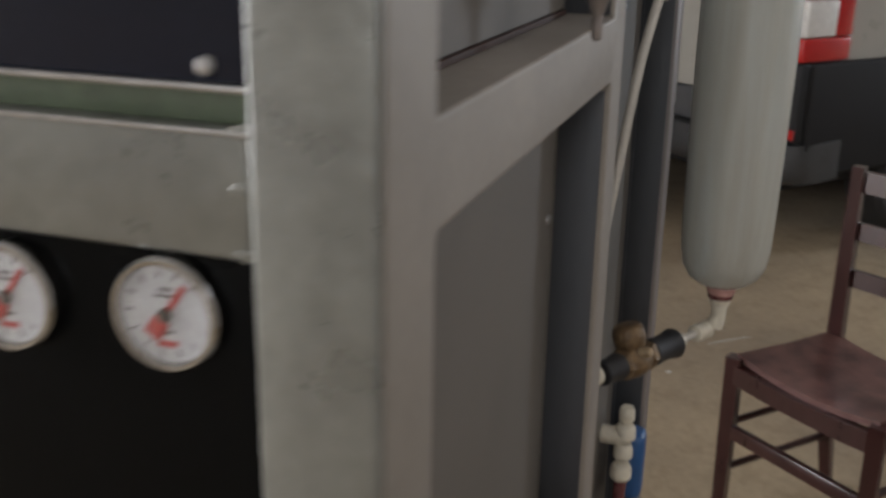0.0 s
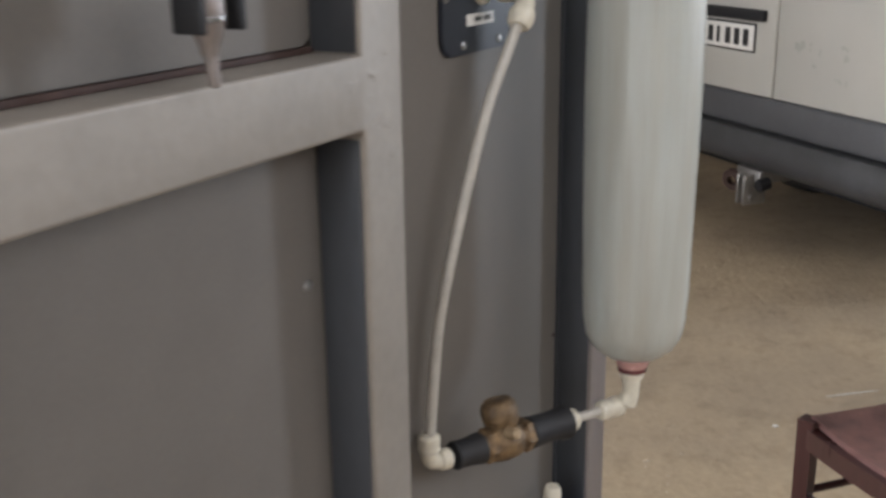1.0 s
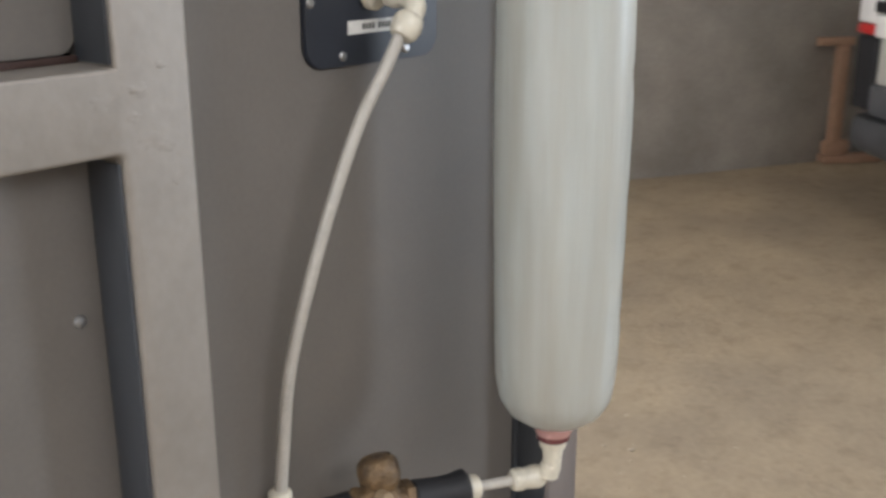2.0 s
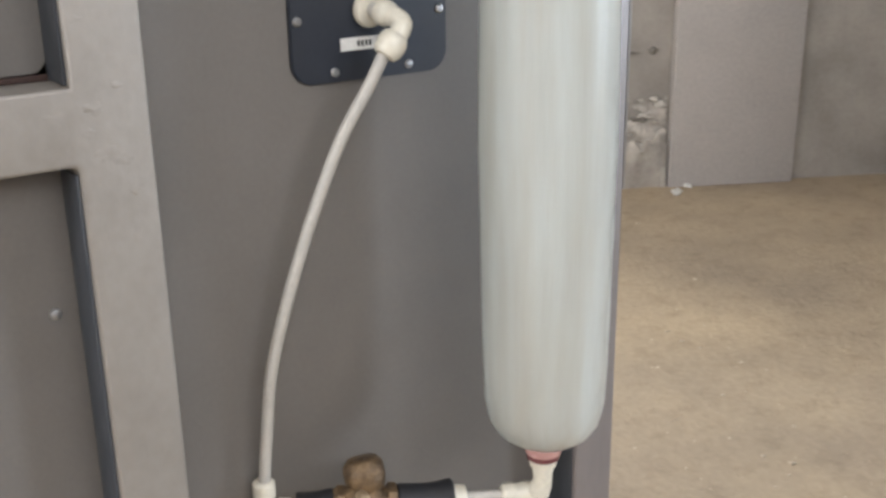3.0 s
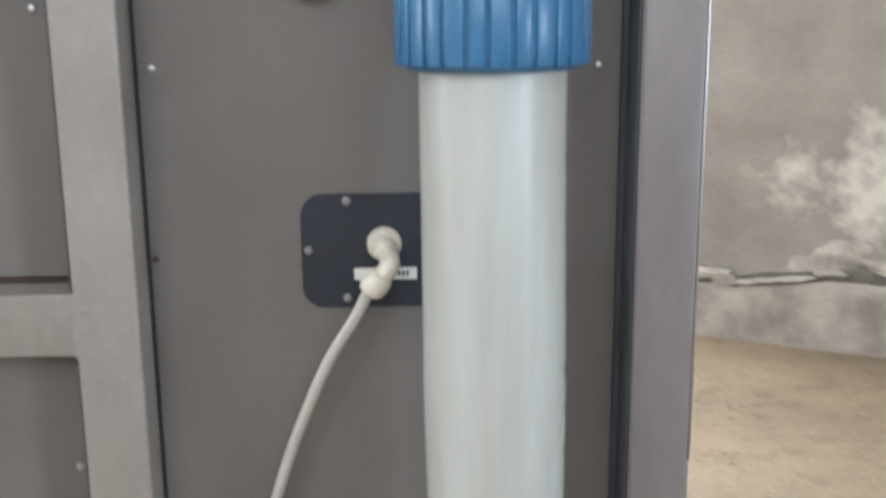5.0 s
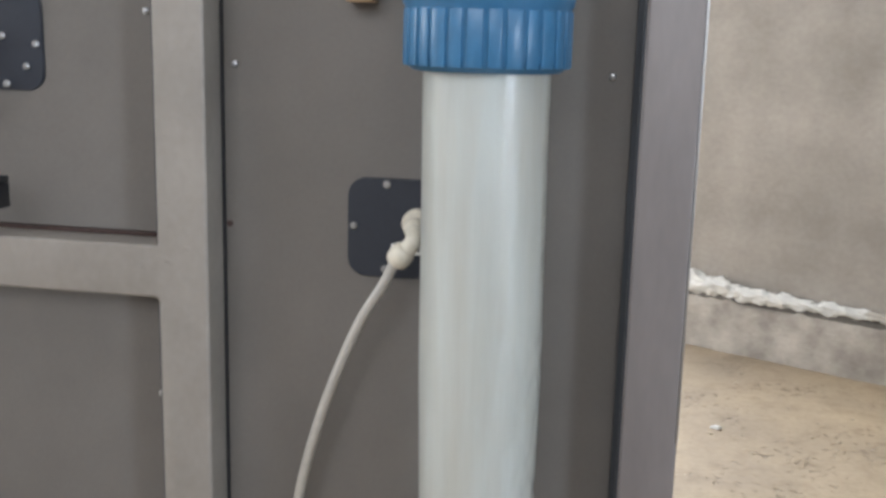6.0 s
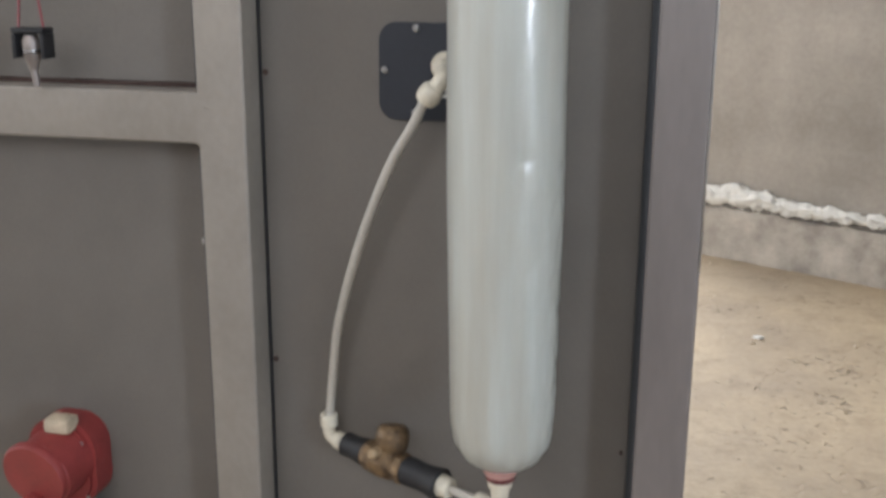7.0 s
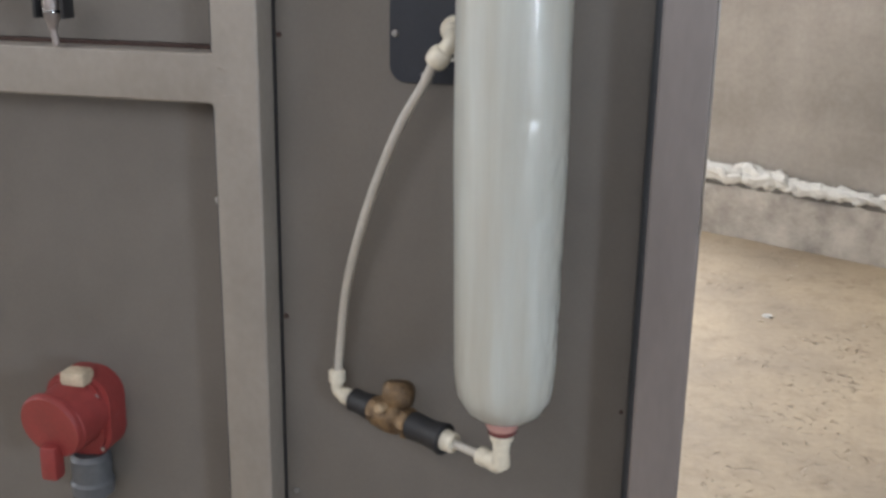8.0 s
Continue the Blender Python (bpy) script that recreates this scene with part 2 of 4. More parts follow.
def wall_material():
    """Old cement render: grey-brown, with pale efflorescence blotches on one stretch and dark damp marks."""
    m = mat("stained_cement_render", (0.40, 0.365, 0.325), 0.88, 0, 0.2, 2.2, 38, 0.3, other=(0.245, 0.22, 0.195), spread=0.42, fine_var=0.07, depth=0.008)
    n, k = m.node_tree.nodes, m.node_tree.links
    tc = [x for x in n if x.bl_idname == "ShaderNodeTexCoord"][0]
    b = n["Principled BSDF"]
    src = b.inputs["Base Color"].links[0].from_socket
    sep = n.new("ShaderNodeSeparateXYZ")
    k.new(tc.outputs["Object"], sep.inputs[0])

    def bell(socket, centre, half):
        a, c, d = n.new("ShaderNodeMath"), n.new("ShaderNodeMath"), n.new("ShaderNodeMapRange")
        a.operation, c.operation, d.interpolation_type = "SUBTRACT", "ABSOLUTE", "SMOOTHSTEP"
        a.inputs[1].default_value = centre
        d.inputs["From Min"].default_value, d.inputs["From Max"].default_value = half, 0
        k.new(socket, a.inputs[0])
        k.new(a.outputs[0], c.inputs[0])
        k.new(c.outputs[0], d.inputs[0])
        return d.outputs[0]

    zone = n.new("ShaderNodeMath")
    zone.operation = "MULTIPLY"
    k.new(bell(sep.outputs[0], 2.15, 1.25), zone.inputs[0])
    k.new(bell(sep.outputs[2], 0.78, 0.52), zone.inputs[1])
    blot = n.new("ShaderNodeTexNoise")
    blot.inputs["Scale"].default_value, blot.inputs["Detail"].default_value, blot.inputs["Roughness"].default_value = 3.2, 8, 0.66
    k.new(tc.outputs["Object"], blot.inputs["Vector"])
    s = n.new("ShaderNodeMath")
    s.operation = "MULTIPLY_ADD"
    s.inputs[1].default_value = 0.44
    k.new(zone.outputs[0], s.inputs[0])
    k.new(blot.outputs[0], s.inputs[2])
    r = n.new("ShaderNodeValToRGB")
    r.color_ramp.elements[0].position, r.color_ramp.elements[1].position = 0.69, 0.86
    k.new(s.outputs[0], r.inputs[0])
    mx = n.new("ShaderNodeMix")
    mx.data_type = "RGBA"
    k.new(r.outputs[0], mx.inputs["Factor"])
    k.new(src, mx.inputs[6])
    mx.inputs[7].default_value = (0.70, 0.66, 0.59, 1)
    k.new(mx.outputs[2], b.inputs["Base Color"])
    return m


floor_mat, wall_mat = floor_material(), wall_material()

# ---- mesh helpers ----
AT = {}


def thing(name, m, label, category, group="", kind=""):
    ob = new(name)
    ob.empty_display_size = 0.05
    ob.matrix_world = m
    AT[ob] = m
    return tagged(ob, label, category, group, kind)


def part(name, bm, material, parent=None, label="", in_world=False, sharp=35):
    """One mesh object from a bmesh, given in its thing's own axes (or the world's)."""
    if parent is not None and in_world:
        bm.transform(AT[parent].inverted())
    bmesh.ops.recalc_face_normals(bm, faces=bm.faces)
    me = bpy.data.meshes.new(name)
    bm.to_mesh(me)
    bm.free()
    me.materials.append(material)
    me.polygons.foreach_set("use_smooth", [True] * len(me.polygons))
    me.set_sharp_from_angle(angle=radians(sharp))
    ob = new(name, me)
    if parent is not None:
        ob.parent = parent
        AT[ob] = AT[parent]
    else:
        AT[ob] = Matrix.Identity(4)
    return tagged(ob, label)


def box(x0, x1, y0, y1, z0, z1, bevel=0.002, seg=2, bm=None):
    b = bm or bmesh.new()
    made = bmesh.ops.create_cube(b, size=1, matrix=Matrix.Translation(((x0 + x1) / 2, (y0 + y1) / 2, (z0 + z1) / 2)) @ Matrix.Diagonal((x1 - x0, y1 - y0, z1 - z0, 1)))
    if bevel:
        edges = list({e for v in made["verts"] for e in v.link_edges})
        bmesh.ops.bevel(b, geom=edges, offset=bevel, segments=seg, affect="EDGES", profile=0.5)
    return b


def lathe(profile, m=None, seg=32, bm=None):
    """Turns (radius, height) points about the z axis of m."""
    b = bm or bmesh.new()
    m = m or Matrix.Identity(4)
    rings = []
    for r, h in profile:
        if r < 1e-6:
            rings.append([b.verts.new(m @ Vector((0, 0, h)))])
        else:
            rings.append([b.verts.new(m @ Vector((r * math.cos(2 * math.pi * i / seg), r * math.sin(2 * math.pi * i / seg), h))) for i in range(seg)])
    for a, c in zip(rings, rings[1:]):
        for i in range(seg):
            j = (i + 1) % seg
            quad = [a[i % len(a)], a[j % len(a)], c[j % len(c)], c[i % len(c)]]
            quad = list(dict.fromkeys(quad))
            if len(quad) > 2:
                b.faces.new(quad)
    return b


def axis(p, q):
    """The pose at p whose z axis points to q."""
    v = Vector(q) - Vector(p)
    return Matrix.Translation(p) @ v.to_track_quat("Z", "Y").to_matrix().to_4x4()


def rod(p, q, r, r2=None, seg=20, cut=0.0015, bm=None):
    """A solid round bar from p to q with softened ends."""
    h = (Vector(q) - Vector(p)).length
    r2 = r if r2 is None else r2
    c = min(cut, h / 3, r / 2)
    return lathe([(0, 0), (r - c, 0), (r, c), (r2, h - c), (r2 - c, h), (0, h)], axis(p, q), seg, bm)


def smooth_line(points, steps=10):
    """Points along a Catmull-Rom curve."""
    p = [Vector(v) for v in points]
    p = [p[0] * 2 - p[1]] + p + [p[-1] * 2 - p[-2]]
    out = []
    for i in range(1, len(p) - 2):
        for s in range(steps):
            t = s / steps
            a, b, c, d = p[i - 1:i + 3]
            out.append(0.5 * (2 * b + (c - a) * t + (2 * a - 5 * b + 4 * c - d) * t * t + (3 * b - a - 3 * c + d) * t ** 3))
    return out + [p[-2]]


def pipe(points, r, seg=14, steps=10, bm=None, curve=True):
    """A round tube swept along points; r may be a list, one radius a point, when curve is off."""
    b = bm or bmesh.new()
    line = smooth_line(points, steps) if curve else [Vector(v) for v in points]
    side = Vector((0.31, 0.77, 0.55))
    rings = []
    for i, c in enumerate(line):
        d = (line[min(i + 1, len(line) - 1)] - line[max(i - 1, 0)]).normalized()
        side = (side - d * side.dot(d)).normalized()
        up = d.cross(side)
        rr = r[i] if isinstance(r, (list, tuple)) else r
        rings.append([b.verts.new(c + rr * (math.cos(2 * math.pi * j / seg) * side + math.sin(2 * math.pi * j / seg) * up)) for j in range(seg)])
    for a, c in zip(rings, rings[1:]):
        for j in range(seg):
            b.faces.new([a[j], a[(j + 1) % seg], c[(j + 1) % seg], c[j]])
    b.faces.new(rings[0])
    b.faces.new(rings[-1])
    return b


def slab(outline, y0, y1, bevel=0.0008):
    """A plate with the outline (x, z) between two y planes."""
    b = bmesh.new()
    f = b.faces.new([b.verts.new((x, y0, z)) for x, z in outline])
    ext = bmesh.ops.extrude_face_region(b, geom=[f])
    bmesh.ops.translate(b, verts=[v for v in ext["geom"] if isinstance(v, bmesh.types.BMVert)], vec=(0, y1 - y0, 0))
    if bevel:
        rim = [e for e in b.edges if all(abs(v.co.y - min(y0, y1)) < 1e-6 for v in e.verts)]
        bmesh.ops.bevel(b, geom=rim, offset=bevel, segments=2, affect="EDGES")
    return b


def rounded(x0, x1, z0, z1, r, n=6):
    out = []
    for cx, cz, a0 in ((x1 - r, z1 - r, 0), (x0 + r, z1 - r, 90), (x0 + r, z0 + r, 180), (x1 - r, z0 + r, 270)):
        for i in range(n + 1):
            a = radians(a0 + 90 * i / n)
            out.append((cx + r * math.cos(a), cz + r * math.sin(a)))
    return out


def lump(at, size, seed, bm=None, sub=2, rough=0.35):
    b = bm or bmesh.new()
    made = bmesh.ops.create_icosphere(b, subdivisions=sub, radius=1)
    for v in made["verts"]:
        k = 1 + rough * noise.noise(v.co * 1.7 + Vector((seed * 3.1, seed * 1.7, seed)))
        v.co = Vector(at) + Vector((v.co.x * size[0], v.co.y * size[1], v.co.z * size[2])) * k
    return b


# ---- structure ----
def sheet(x0, x1, y0, y1, z, nx, ny, wave=0.0, size=1.0):
    b = bmesh.new()
    g = [[b.verts.new((x0 + (x1 - x0) * i / nx, y0 + (y1 - y0) * j / ny, z)) for i in range(nx + 1)] for j in range(ny + 1)]
    for row in g:
        for v in row:
            v.co.z += wave * noise.fractal(v.co * size, 1.0, 2.0, 4)
    for j in range(ny):
        for i in range(nx):
            b.faces.new([g[j][i], g[j][i + 1], g[j + 1][i + 1], g[j + 1][i]])
    return b


ground = part("ground", sheet(-150, 150, -150, 150, -0.02, 4, 4), concrete_plain)
tagged(ground, "pale concrete yard outside the workshop", "ground", kind="structure")
b = sheet(X0, X1, -DEEP, 0.3, 0, 220, 120, 0.004, 2.5)
b.transform(WALL)
floor = tagged(part("floor", b, floor_mat), "dusty tan concrete workshop floor with stains", "floor", kind="structure")


def plain_wall(name, x0, x1, y0, y1, z0, z1, material, label):
    b = box(x0, x1, y0, y1, z0, z1, 0)
    b.transform(WALL)
    return tagged(part(name, b, material), label, "wall", kind="structure")


def back_wall():
    """One rendered wall with a plastered pier, a plinth and broken plaster low down."""
    root = thing("wall_back", WALL, "old grey cement-rendered wall with flaking white patches", "wall", kind="structure")
    part("render_coat", box(-1.1, X1 + 0.2, 0, 0.25, 0, HIGH, 0), wall_mat, root)
    part("render_coat", box(X0 - 0.2, -4.3, 0, 0.25, 0, HIGH, 0), wall_mat, root)
    part("lintel", box(-4.3, -1.1, 0, 0.25, 3.4, HIGH, 0), wall_mat, root)
    part("pier", box(3.50, 4.17, -0.06, -0.001, 0, HIGH, 0.006), pier_render, root, "smooth grey plastered pier")
    # plinth with an uneven top edge
    b = bmesh.new()
    n = 420
    rows = []
    for i in range(n + 1):
        x = -1.1 + 4.59 * i / n
        top = 0.268 + 0.02 * noise.noise(Vector((x * 3, 0, 0))) + 0.016 * noise.noise(Vector((x * 14, 5, 0)))
        if x > 1.3:
            top += 0.07 * min(1, (x - 1.3) / 0.4)
        if x > 1.95:
            top -= min(1, (x - 1.95) / 0.2) * (0.10 + 0.09 * noise.noise(Vector((x * 6, 9, 0))) + 0.05 * noise.noise(Vector((x * 21, 9, 0))))
        d = 0.035 + 0.010 * noise.noise(Vector((x * 5, 2, 0)))
        ring = []
        for y, z in ((-0.0, 0), (-d, 0), (-d - 0.004, top * 0.35), (-d + 0.004, top * 0.7), (-d, top - 0.012), (-d + 0.012, top), (-0.0, top + 0.012)):
            w = (0.006 + 0.016 * max(0, min(1, x - 1.4))) * noise.noise(Vector((x * 16, y * 30, z * 22)))
            ring.append(b.verts.new((x, y + (w if y < 0 else 0), max(0, z + (w if z > 0 else 0)))))
        rows.append(ring)
    for a, c in zip(rows, rows[1:]):
        for j in range(len(a) - 1):
            b.faces.new([a[j], a[j + 1], c[j + 1], c[j]])
    b.faces.new(rows[0])
    b.faces.new(rows[-1])
    part("plinth", b, plaster_plinth, root, "cracked cement plinth", sharp=60)
    # broken plaster: a rough crust with hollows, thickest low down
    b = bmesh.new()
    nx, nz = 330, 74
    g = []
    for j in range(nz + 1):
        row = []
        for i in range(nx + 1):
            x, z = 1.30 + 2.19 * i / nx, 0.62 * j / nz
            edge = 0.50 + 0.10 * noise.noise(Vector((x * 3.1, 4, 0))) + 0.05 * noise.noise(Vector((x * 11, 4, 0)))
            body = max(0.0, min(1.0, (edge - z) / 0.10)) * max(0.0, min(1.0, (x - 1.30) / 0.5))
            rough = noise.fractal(Vector((x * 7, 1.5, z * 10)), 0.8, 2.1, 6)
            hollow = max(0.0, noise.noise(Vector((x * 5, 7, z * 12))) - 0.25)
            row.append(b.verts.new((x, 0.004 - body * (0.014 + 0.017 * rough - 0.09 * hollow), z)))
        g.append(row)
    for j in range(nz):
        for i in range(nx):
            b.faces.new([g[j][i], g[j][i + 1], g[j + 1][i + 1], g[j + 1][i]])
    part("plaster_crust", b, plaster_white, root, "broken flaking plaster", sharp=180)
    # solid lumps, coloured dark to give the shade inside gaps and cracks
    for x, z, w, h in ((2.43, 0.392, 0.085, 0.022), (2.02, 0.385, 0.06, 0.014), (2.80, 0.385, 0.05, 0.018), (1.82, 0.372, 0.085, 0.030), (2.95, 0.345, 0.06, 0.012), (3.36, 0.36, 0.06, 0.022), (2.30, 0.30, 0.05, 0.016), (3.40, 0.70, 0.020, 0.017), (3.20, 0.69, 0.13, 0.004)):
        part("gap", lump((x, -0.010, z), (w, 0.022, h), x, sub=3, rough=0.7), shade_gap, root, "dark lump for the shade in a broken gap")
    rnd = random.Random(5)
    for i in range(46):
        x, z, w = rnd.uniform(1.95, 3.45), rnd.uniform(0.20, 0.47), rnd.uniform(0.010, 0.034)
        part("flake", lump((x, -0.024, z), (w, 0.016, w * rnd.uniform(0.3, 0.8)), i * 3.1, None, 2, 0.9), flake_plaster, root, "loose white plaster flake", sharp=80)
    # the stained joint on top of the plinth: a proud strip coloured dark for its shade
    b = bmesh.new()
    rows = []
    for i in range(161):
        x = -1.1 + 3.3 * i / 160
        k = 0.006 * noise.noise(Vector((x * 9, 3, 0)))
        up_by = 0.07 * max(0, min(1, (x - 1.3) / 0.4))
        tall = 0.020 + 0.012 * noise.noise(Vector((x * 6, 8, 0))) + (0.016 if 1.22 < x < 1.64 else 0.008 if x > 1.2 else 0)
        rows.append([b.verts.new((x, y, z + up_by)) for y, z in ((-0.001, 0.262), (-0.030 + k, 0.262), (-0.028 + k, 0.272 + tall), (-0.001, 0.278 + tall))])
    for a, c in zip(rows, rows[1:]):
        for j in range(3):
            b.faces.new([a[j], a[j + 1], c[j + 1], c[j]])
    part("joint", b, joint_shade, root, "dark strip for the stained, shaded joint over the plinth", sharp=80)
    return root


plaster_plinth = mat("cement_plinth", (0.52, 0.48, 0.42), 0.88, 0, 0.25, 5, 50, 0.45, other=(0.28, 0.25, 0.22), spread=0.32, fine_var=0.05, depth=0.01)
# shade of the plaster gaps, put into the colour
shade_gap = mat("gap_shade_colour", (0.20, 0.182, 0.16), 0.95, 0, 0.3, 30, 90, 0.4)
joint_shade = mat("shaded_joint_colour", (0.14, 0.127, 0.112), 0.95, 0, 0.2, 20, 90, 0.3)
back_wall()

# the yard side with its long window opening and an added small one, and the end walls
for n, (x0, x1, z0, z1) in enumerate(((X0 - 0.2, -3.65, 0, HIGH), (-1.55, 1.45, 0, HIGH), (-3.65, -1.55, 0, 1.55), (-3.65, -1.55, 3.25, HIGH))):
    plain_wall(f"wall_yard_{n + 5}", x0, x1, -DEEP - 0.25, -DEEP, z0, z1, concrete_plain, "plain grey rendered workshop wall round an added opening")
plain_wall("wall_yard_2", 5.15, X1 + 0.2, -DEEP - 0.25, -DEEP, 0, HIGH, concrete_plain, "plain grey rendered workshop wall")
plain_wall("wall_yard_3", 1.45, 5.15, -DEEP - 0.25, -DEEP, 3.60, HIGH, concrete_plain, "plain grey rendered lintel over the long window opening")
plain_wall("wall_yard_4", 1.45, 5.15, -DEEP - 0.25, -DEEP, 0, 2.20, concrete_plain, "plain grey rendered wall under the long window opening")
plain_wall("wall_side_1", X0 - 0.25, X0, -DEEP, 0, 0, HIGH, concrete_plain, "plain grey rendered workshop wall")
plain_wall("wall_end_1", X1, X1 + 0.25, -5.5, 0, 0, HIGH, concrete_plain, "plain grey rendered workshop wall")
plain_wall("wall_end_2", X1, X1 + 0.25, -DEEP, -6.7, 0, HIGH, concrete_plain, "plain grey rendered workshop wall")
plain_wall("wall_end_3", X1, X1 + 0.25, -6.7, -5.5, 2.95, HIGH, concrete_plain, "plain grey rendered lintel over the added end opening")
plain_wall("wall_end_4", X1, X1 + 0.25, -6.7, -5.5, 0, 1.05, concrete_plain, "plain grey rendered wall under the added end opening")
b = box(X0 - 0.25, X1 + 0.25, -DEEP - 0.25, 0.25, HIGH + 0.002, HIGH + 0.2, 0)
b.transform(WALL)
tagged(part("ceiling", b, ceiling_paint), "pale painted workshop ceiling", "ceiling", kind="structure")

# ---- the machine cabinet ----
F = -0.042          # front plane of posts and rails; the panels lie at y = 0
TOP = 1.74
cabinet = thing("machine_cabinet", pose(0, 0.3, 0), "grey steel machine cabinet with square posts and flat panels", "cabinet")


def screw(x, z, y, parent, r=0.0045):
    b = lathe([(0, 0), (r, 0), (r, 0.0008), (r * 0.8, 0.0022), (r * 0.3, 0.0028), (0, 0.0028)], pose(x, y, z, 90), 14)
    return part("screw", b, screw_metal, parent, in_world=True)


def cab(name, b, material, label="", parent=None):
    return part(name, b, material, parent or cabinet, label, in_world=True)




def welded_frame():
    """Square tubes welded flush into one face: corner post, middle post and three rails, ground smooth at the joints."""
    xs, zs = (-0.488, -0.428, 0.0, 0.051), (0.06, 0.10, 0.152, 1.300, 1.352, 1.69, TOP)
    b = bmesh.new()
    grid = {(i, j): b.verts.new((x, F, z)) for i, x in enumerate(xs) for j, z in enumerate(zs)}
    faces = []
    for i in range(3):
        for j in range(6):
            if i == 1 and j in (0, 2, 4):
                continue
            faces.append(b.faces.new([grid[i, j], grid[i + 1, j], grid[i + 1, j + 1], grid[i, j + 1]]))
    ext = bmesh.ops.extrude_face_region(b, geom=faces)
    bmesh.ops.translate(b, verts=[v for v in ext["geom"] if isinstance(v, bmesh.types.BMVert)], vec=(0, 0.051, 0))
    # weld fillets in the upper corners of the lower opening
    deep = [e for e in b.edges if abs(e.verts[0].co.y - e.verts[1].co.y) > 0.01 and abs(e.verts[0].co.z - 1.300) < 1e-4
            and (abs(e.verts[0].co.x) < 1e-4 or abs(e.verts[0].co.x + 0.428) < 1e-4)]
    bmesh.ops.bevel(b, geom=deep, offset=0.005, segments=4, affect="EDGES", profile=0.5)
    rim = [e for e in b.edges if all(abs(v.co.y - F) < 1e-6 for v in e.verts) and any(abs(f.normal.y) < 0.5 for f in e.link_faces)]
    bmesh.ops.bevel(b, geom=rim, offset=0.0032, segments=3, affect="EDGES", profile=0.5)
    return b


weld = cab("welded_frame", welded_frame(), frame_paint, "silver-painted welded frame of posts and rails")
for i, (x, z, r) in enumerate(((0.014, 1.338, 0.0050), (0.020, 1.306, 0.0075), (0.030, 1.301, 0.0045), (0.010, 1.322, 0.0040), (-0.012, 1.333, 0.0060),
                               (0.036, 1.280, 0.0040), (0.008, 1.395, 0.0035), (0.031, 1.352, 0.0035))):
    cab("weld_mark", lump((x, F + 0.0002, z), (r * 1.5, 0.0004, r * 0.9), i * 1.9, None, 3, 0.7), frame_paint, "", weld)
cab("post", box(0.4475, 0.498, F, 0.01, 0.06, TOP, 0.0035, 3), post_paint, "dull brown-grey steel post")
cab("post", box(-0.495, -0.4885, F, 0.011, 0.06, TOP, 0.003, 3), front_paint, "grey hammered-paint corner post")
# a thin bright metal strip stands for the highlight on the post's bevel
cab("highlight_strip", box(0.4966, 0.4984, F - 0.0006, F + 0.003, 1.20, TOP - 0.004, 0.0005), screw_metal, "bright strip for the highlight on the post edge")
cab("rail", box(0.0515, 0.4475, F + 0.001, 0.01, 0.10, 0.152, 0.003, 3), frame_paint)
cab("rail", box(0.0515, 0.4475, F + 0.001, 0.01, 1.69, TOP, 0.003, 3), frame_paint)
upper = cab("panel", slab(rounded(-0.427, -0.001, 1.357, 1.688, 0.012), -0.001, 0.004), panel_paint, "flat taupe upper side panel")
lower = cab("panel", box(-0.427, -0.001, 0.0, 0.004, 0.153, 1.299, 0), panel_paint, "flat taupe lower side panel")
hose_panel = cab("panel", box(0.0535, 0.4395, 0.0, 0.004, 0.153, 1.689, 0.0005), panel_paint, "flat taupe panel with pipe fittings")
cab("seal", box(0.4400, 0.4450, -0.003, 0.006, 0.153, 1.689, 0), slate_edge, "dark grey edge seal")
# thin strips make the posts' left side faces darker than their fronts
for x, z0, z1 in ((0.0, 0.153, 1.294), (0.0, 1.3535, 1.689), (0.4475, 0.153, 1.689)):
    cab("return", box(x - 0.0022, x - 0.0002, F + 0.0042, -0.0015, z0, z1, 0.0006), slate_edge, "dark slate strip on the side face of the post")
cab("seal", box(0.0516, 0.0534, -0.004, 0.006, 0.153, 1.689, 0), black_rubber, "black rubber edge seal")
cab("side_wall", box(0.495, 0.4978, 0.0101, 0.66, 0.06, TOP, 0), panel_paint)
cab("back_wall", box(-0.49, 0.4945, 0.655, 0.66, 0.06, TOP, 0), panel_paint)
cab("top", box(-0.495, 0.498, F, 0.66, TOP + 0.0005, TOP + 0.006, 0.001), panel_paint)
cab("base", box(-0.49, 0.495, -0.03, 0.65, 0.05, 0.0595, 0), panel_paint)
for x in (-0.47, 0.475):
    for y in (-0.015, 0.63):
        cab("foot", lathe([(0, 0), (0.022, 0), (0.022, 0.01), (0.008, 0.014), (0.008, 0.05), (0, 0.05)], pose(x, y, 0.004), 16), steel)
cab("edge_rust", box(-0.426, -0.002, -0.0035, 0.001, 1.3523, 1.3565, 0.0005), rust, "rusty lower edge of the panel", upper)
screw(-0.018, 1.188, 0, lower)
screw(-0.018, 0.70, 0, lower)
screw(-0.024, 1.572, -0.001, upper, 0.0034)
for x, z in ((0.065, 1.525), (0.421, 1.524), (0.065, 0.843), (0.421, 0.62), (0.065, 0.62)):
    screw(x, z, 0, hose_panel, 0.0034)
cab("rivet", lathe([(0, 0), (0.0030, 0), (0.0030, 0.0012), (0, 0.0016)], pose(0.0575, 0, 1.37, 90), 10), rust, "", hose_panel)
cab("rivet", lathe([(0, 0), (0.0030, 0), (0.0030, 0.0012), (0, 0.0016)], pose(0.0575, 0, 1.06, 90), 10), rust, "", hose_panel)

cab("rivet", lathe([(0, 0), (0.0022, 0), (0.0022, 0.0010), (0, 0.0012)], pose(0.4335, 0, 0.99, 90), 10), rust, "", hose_panel)

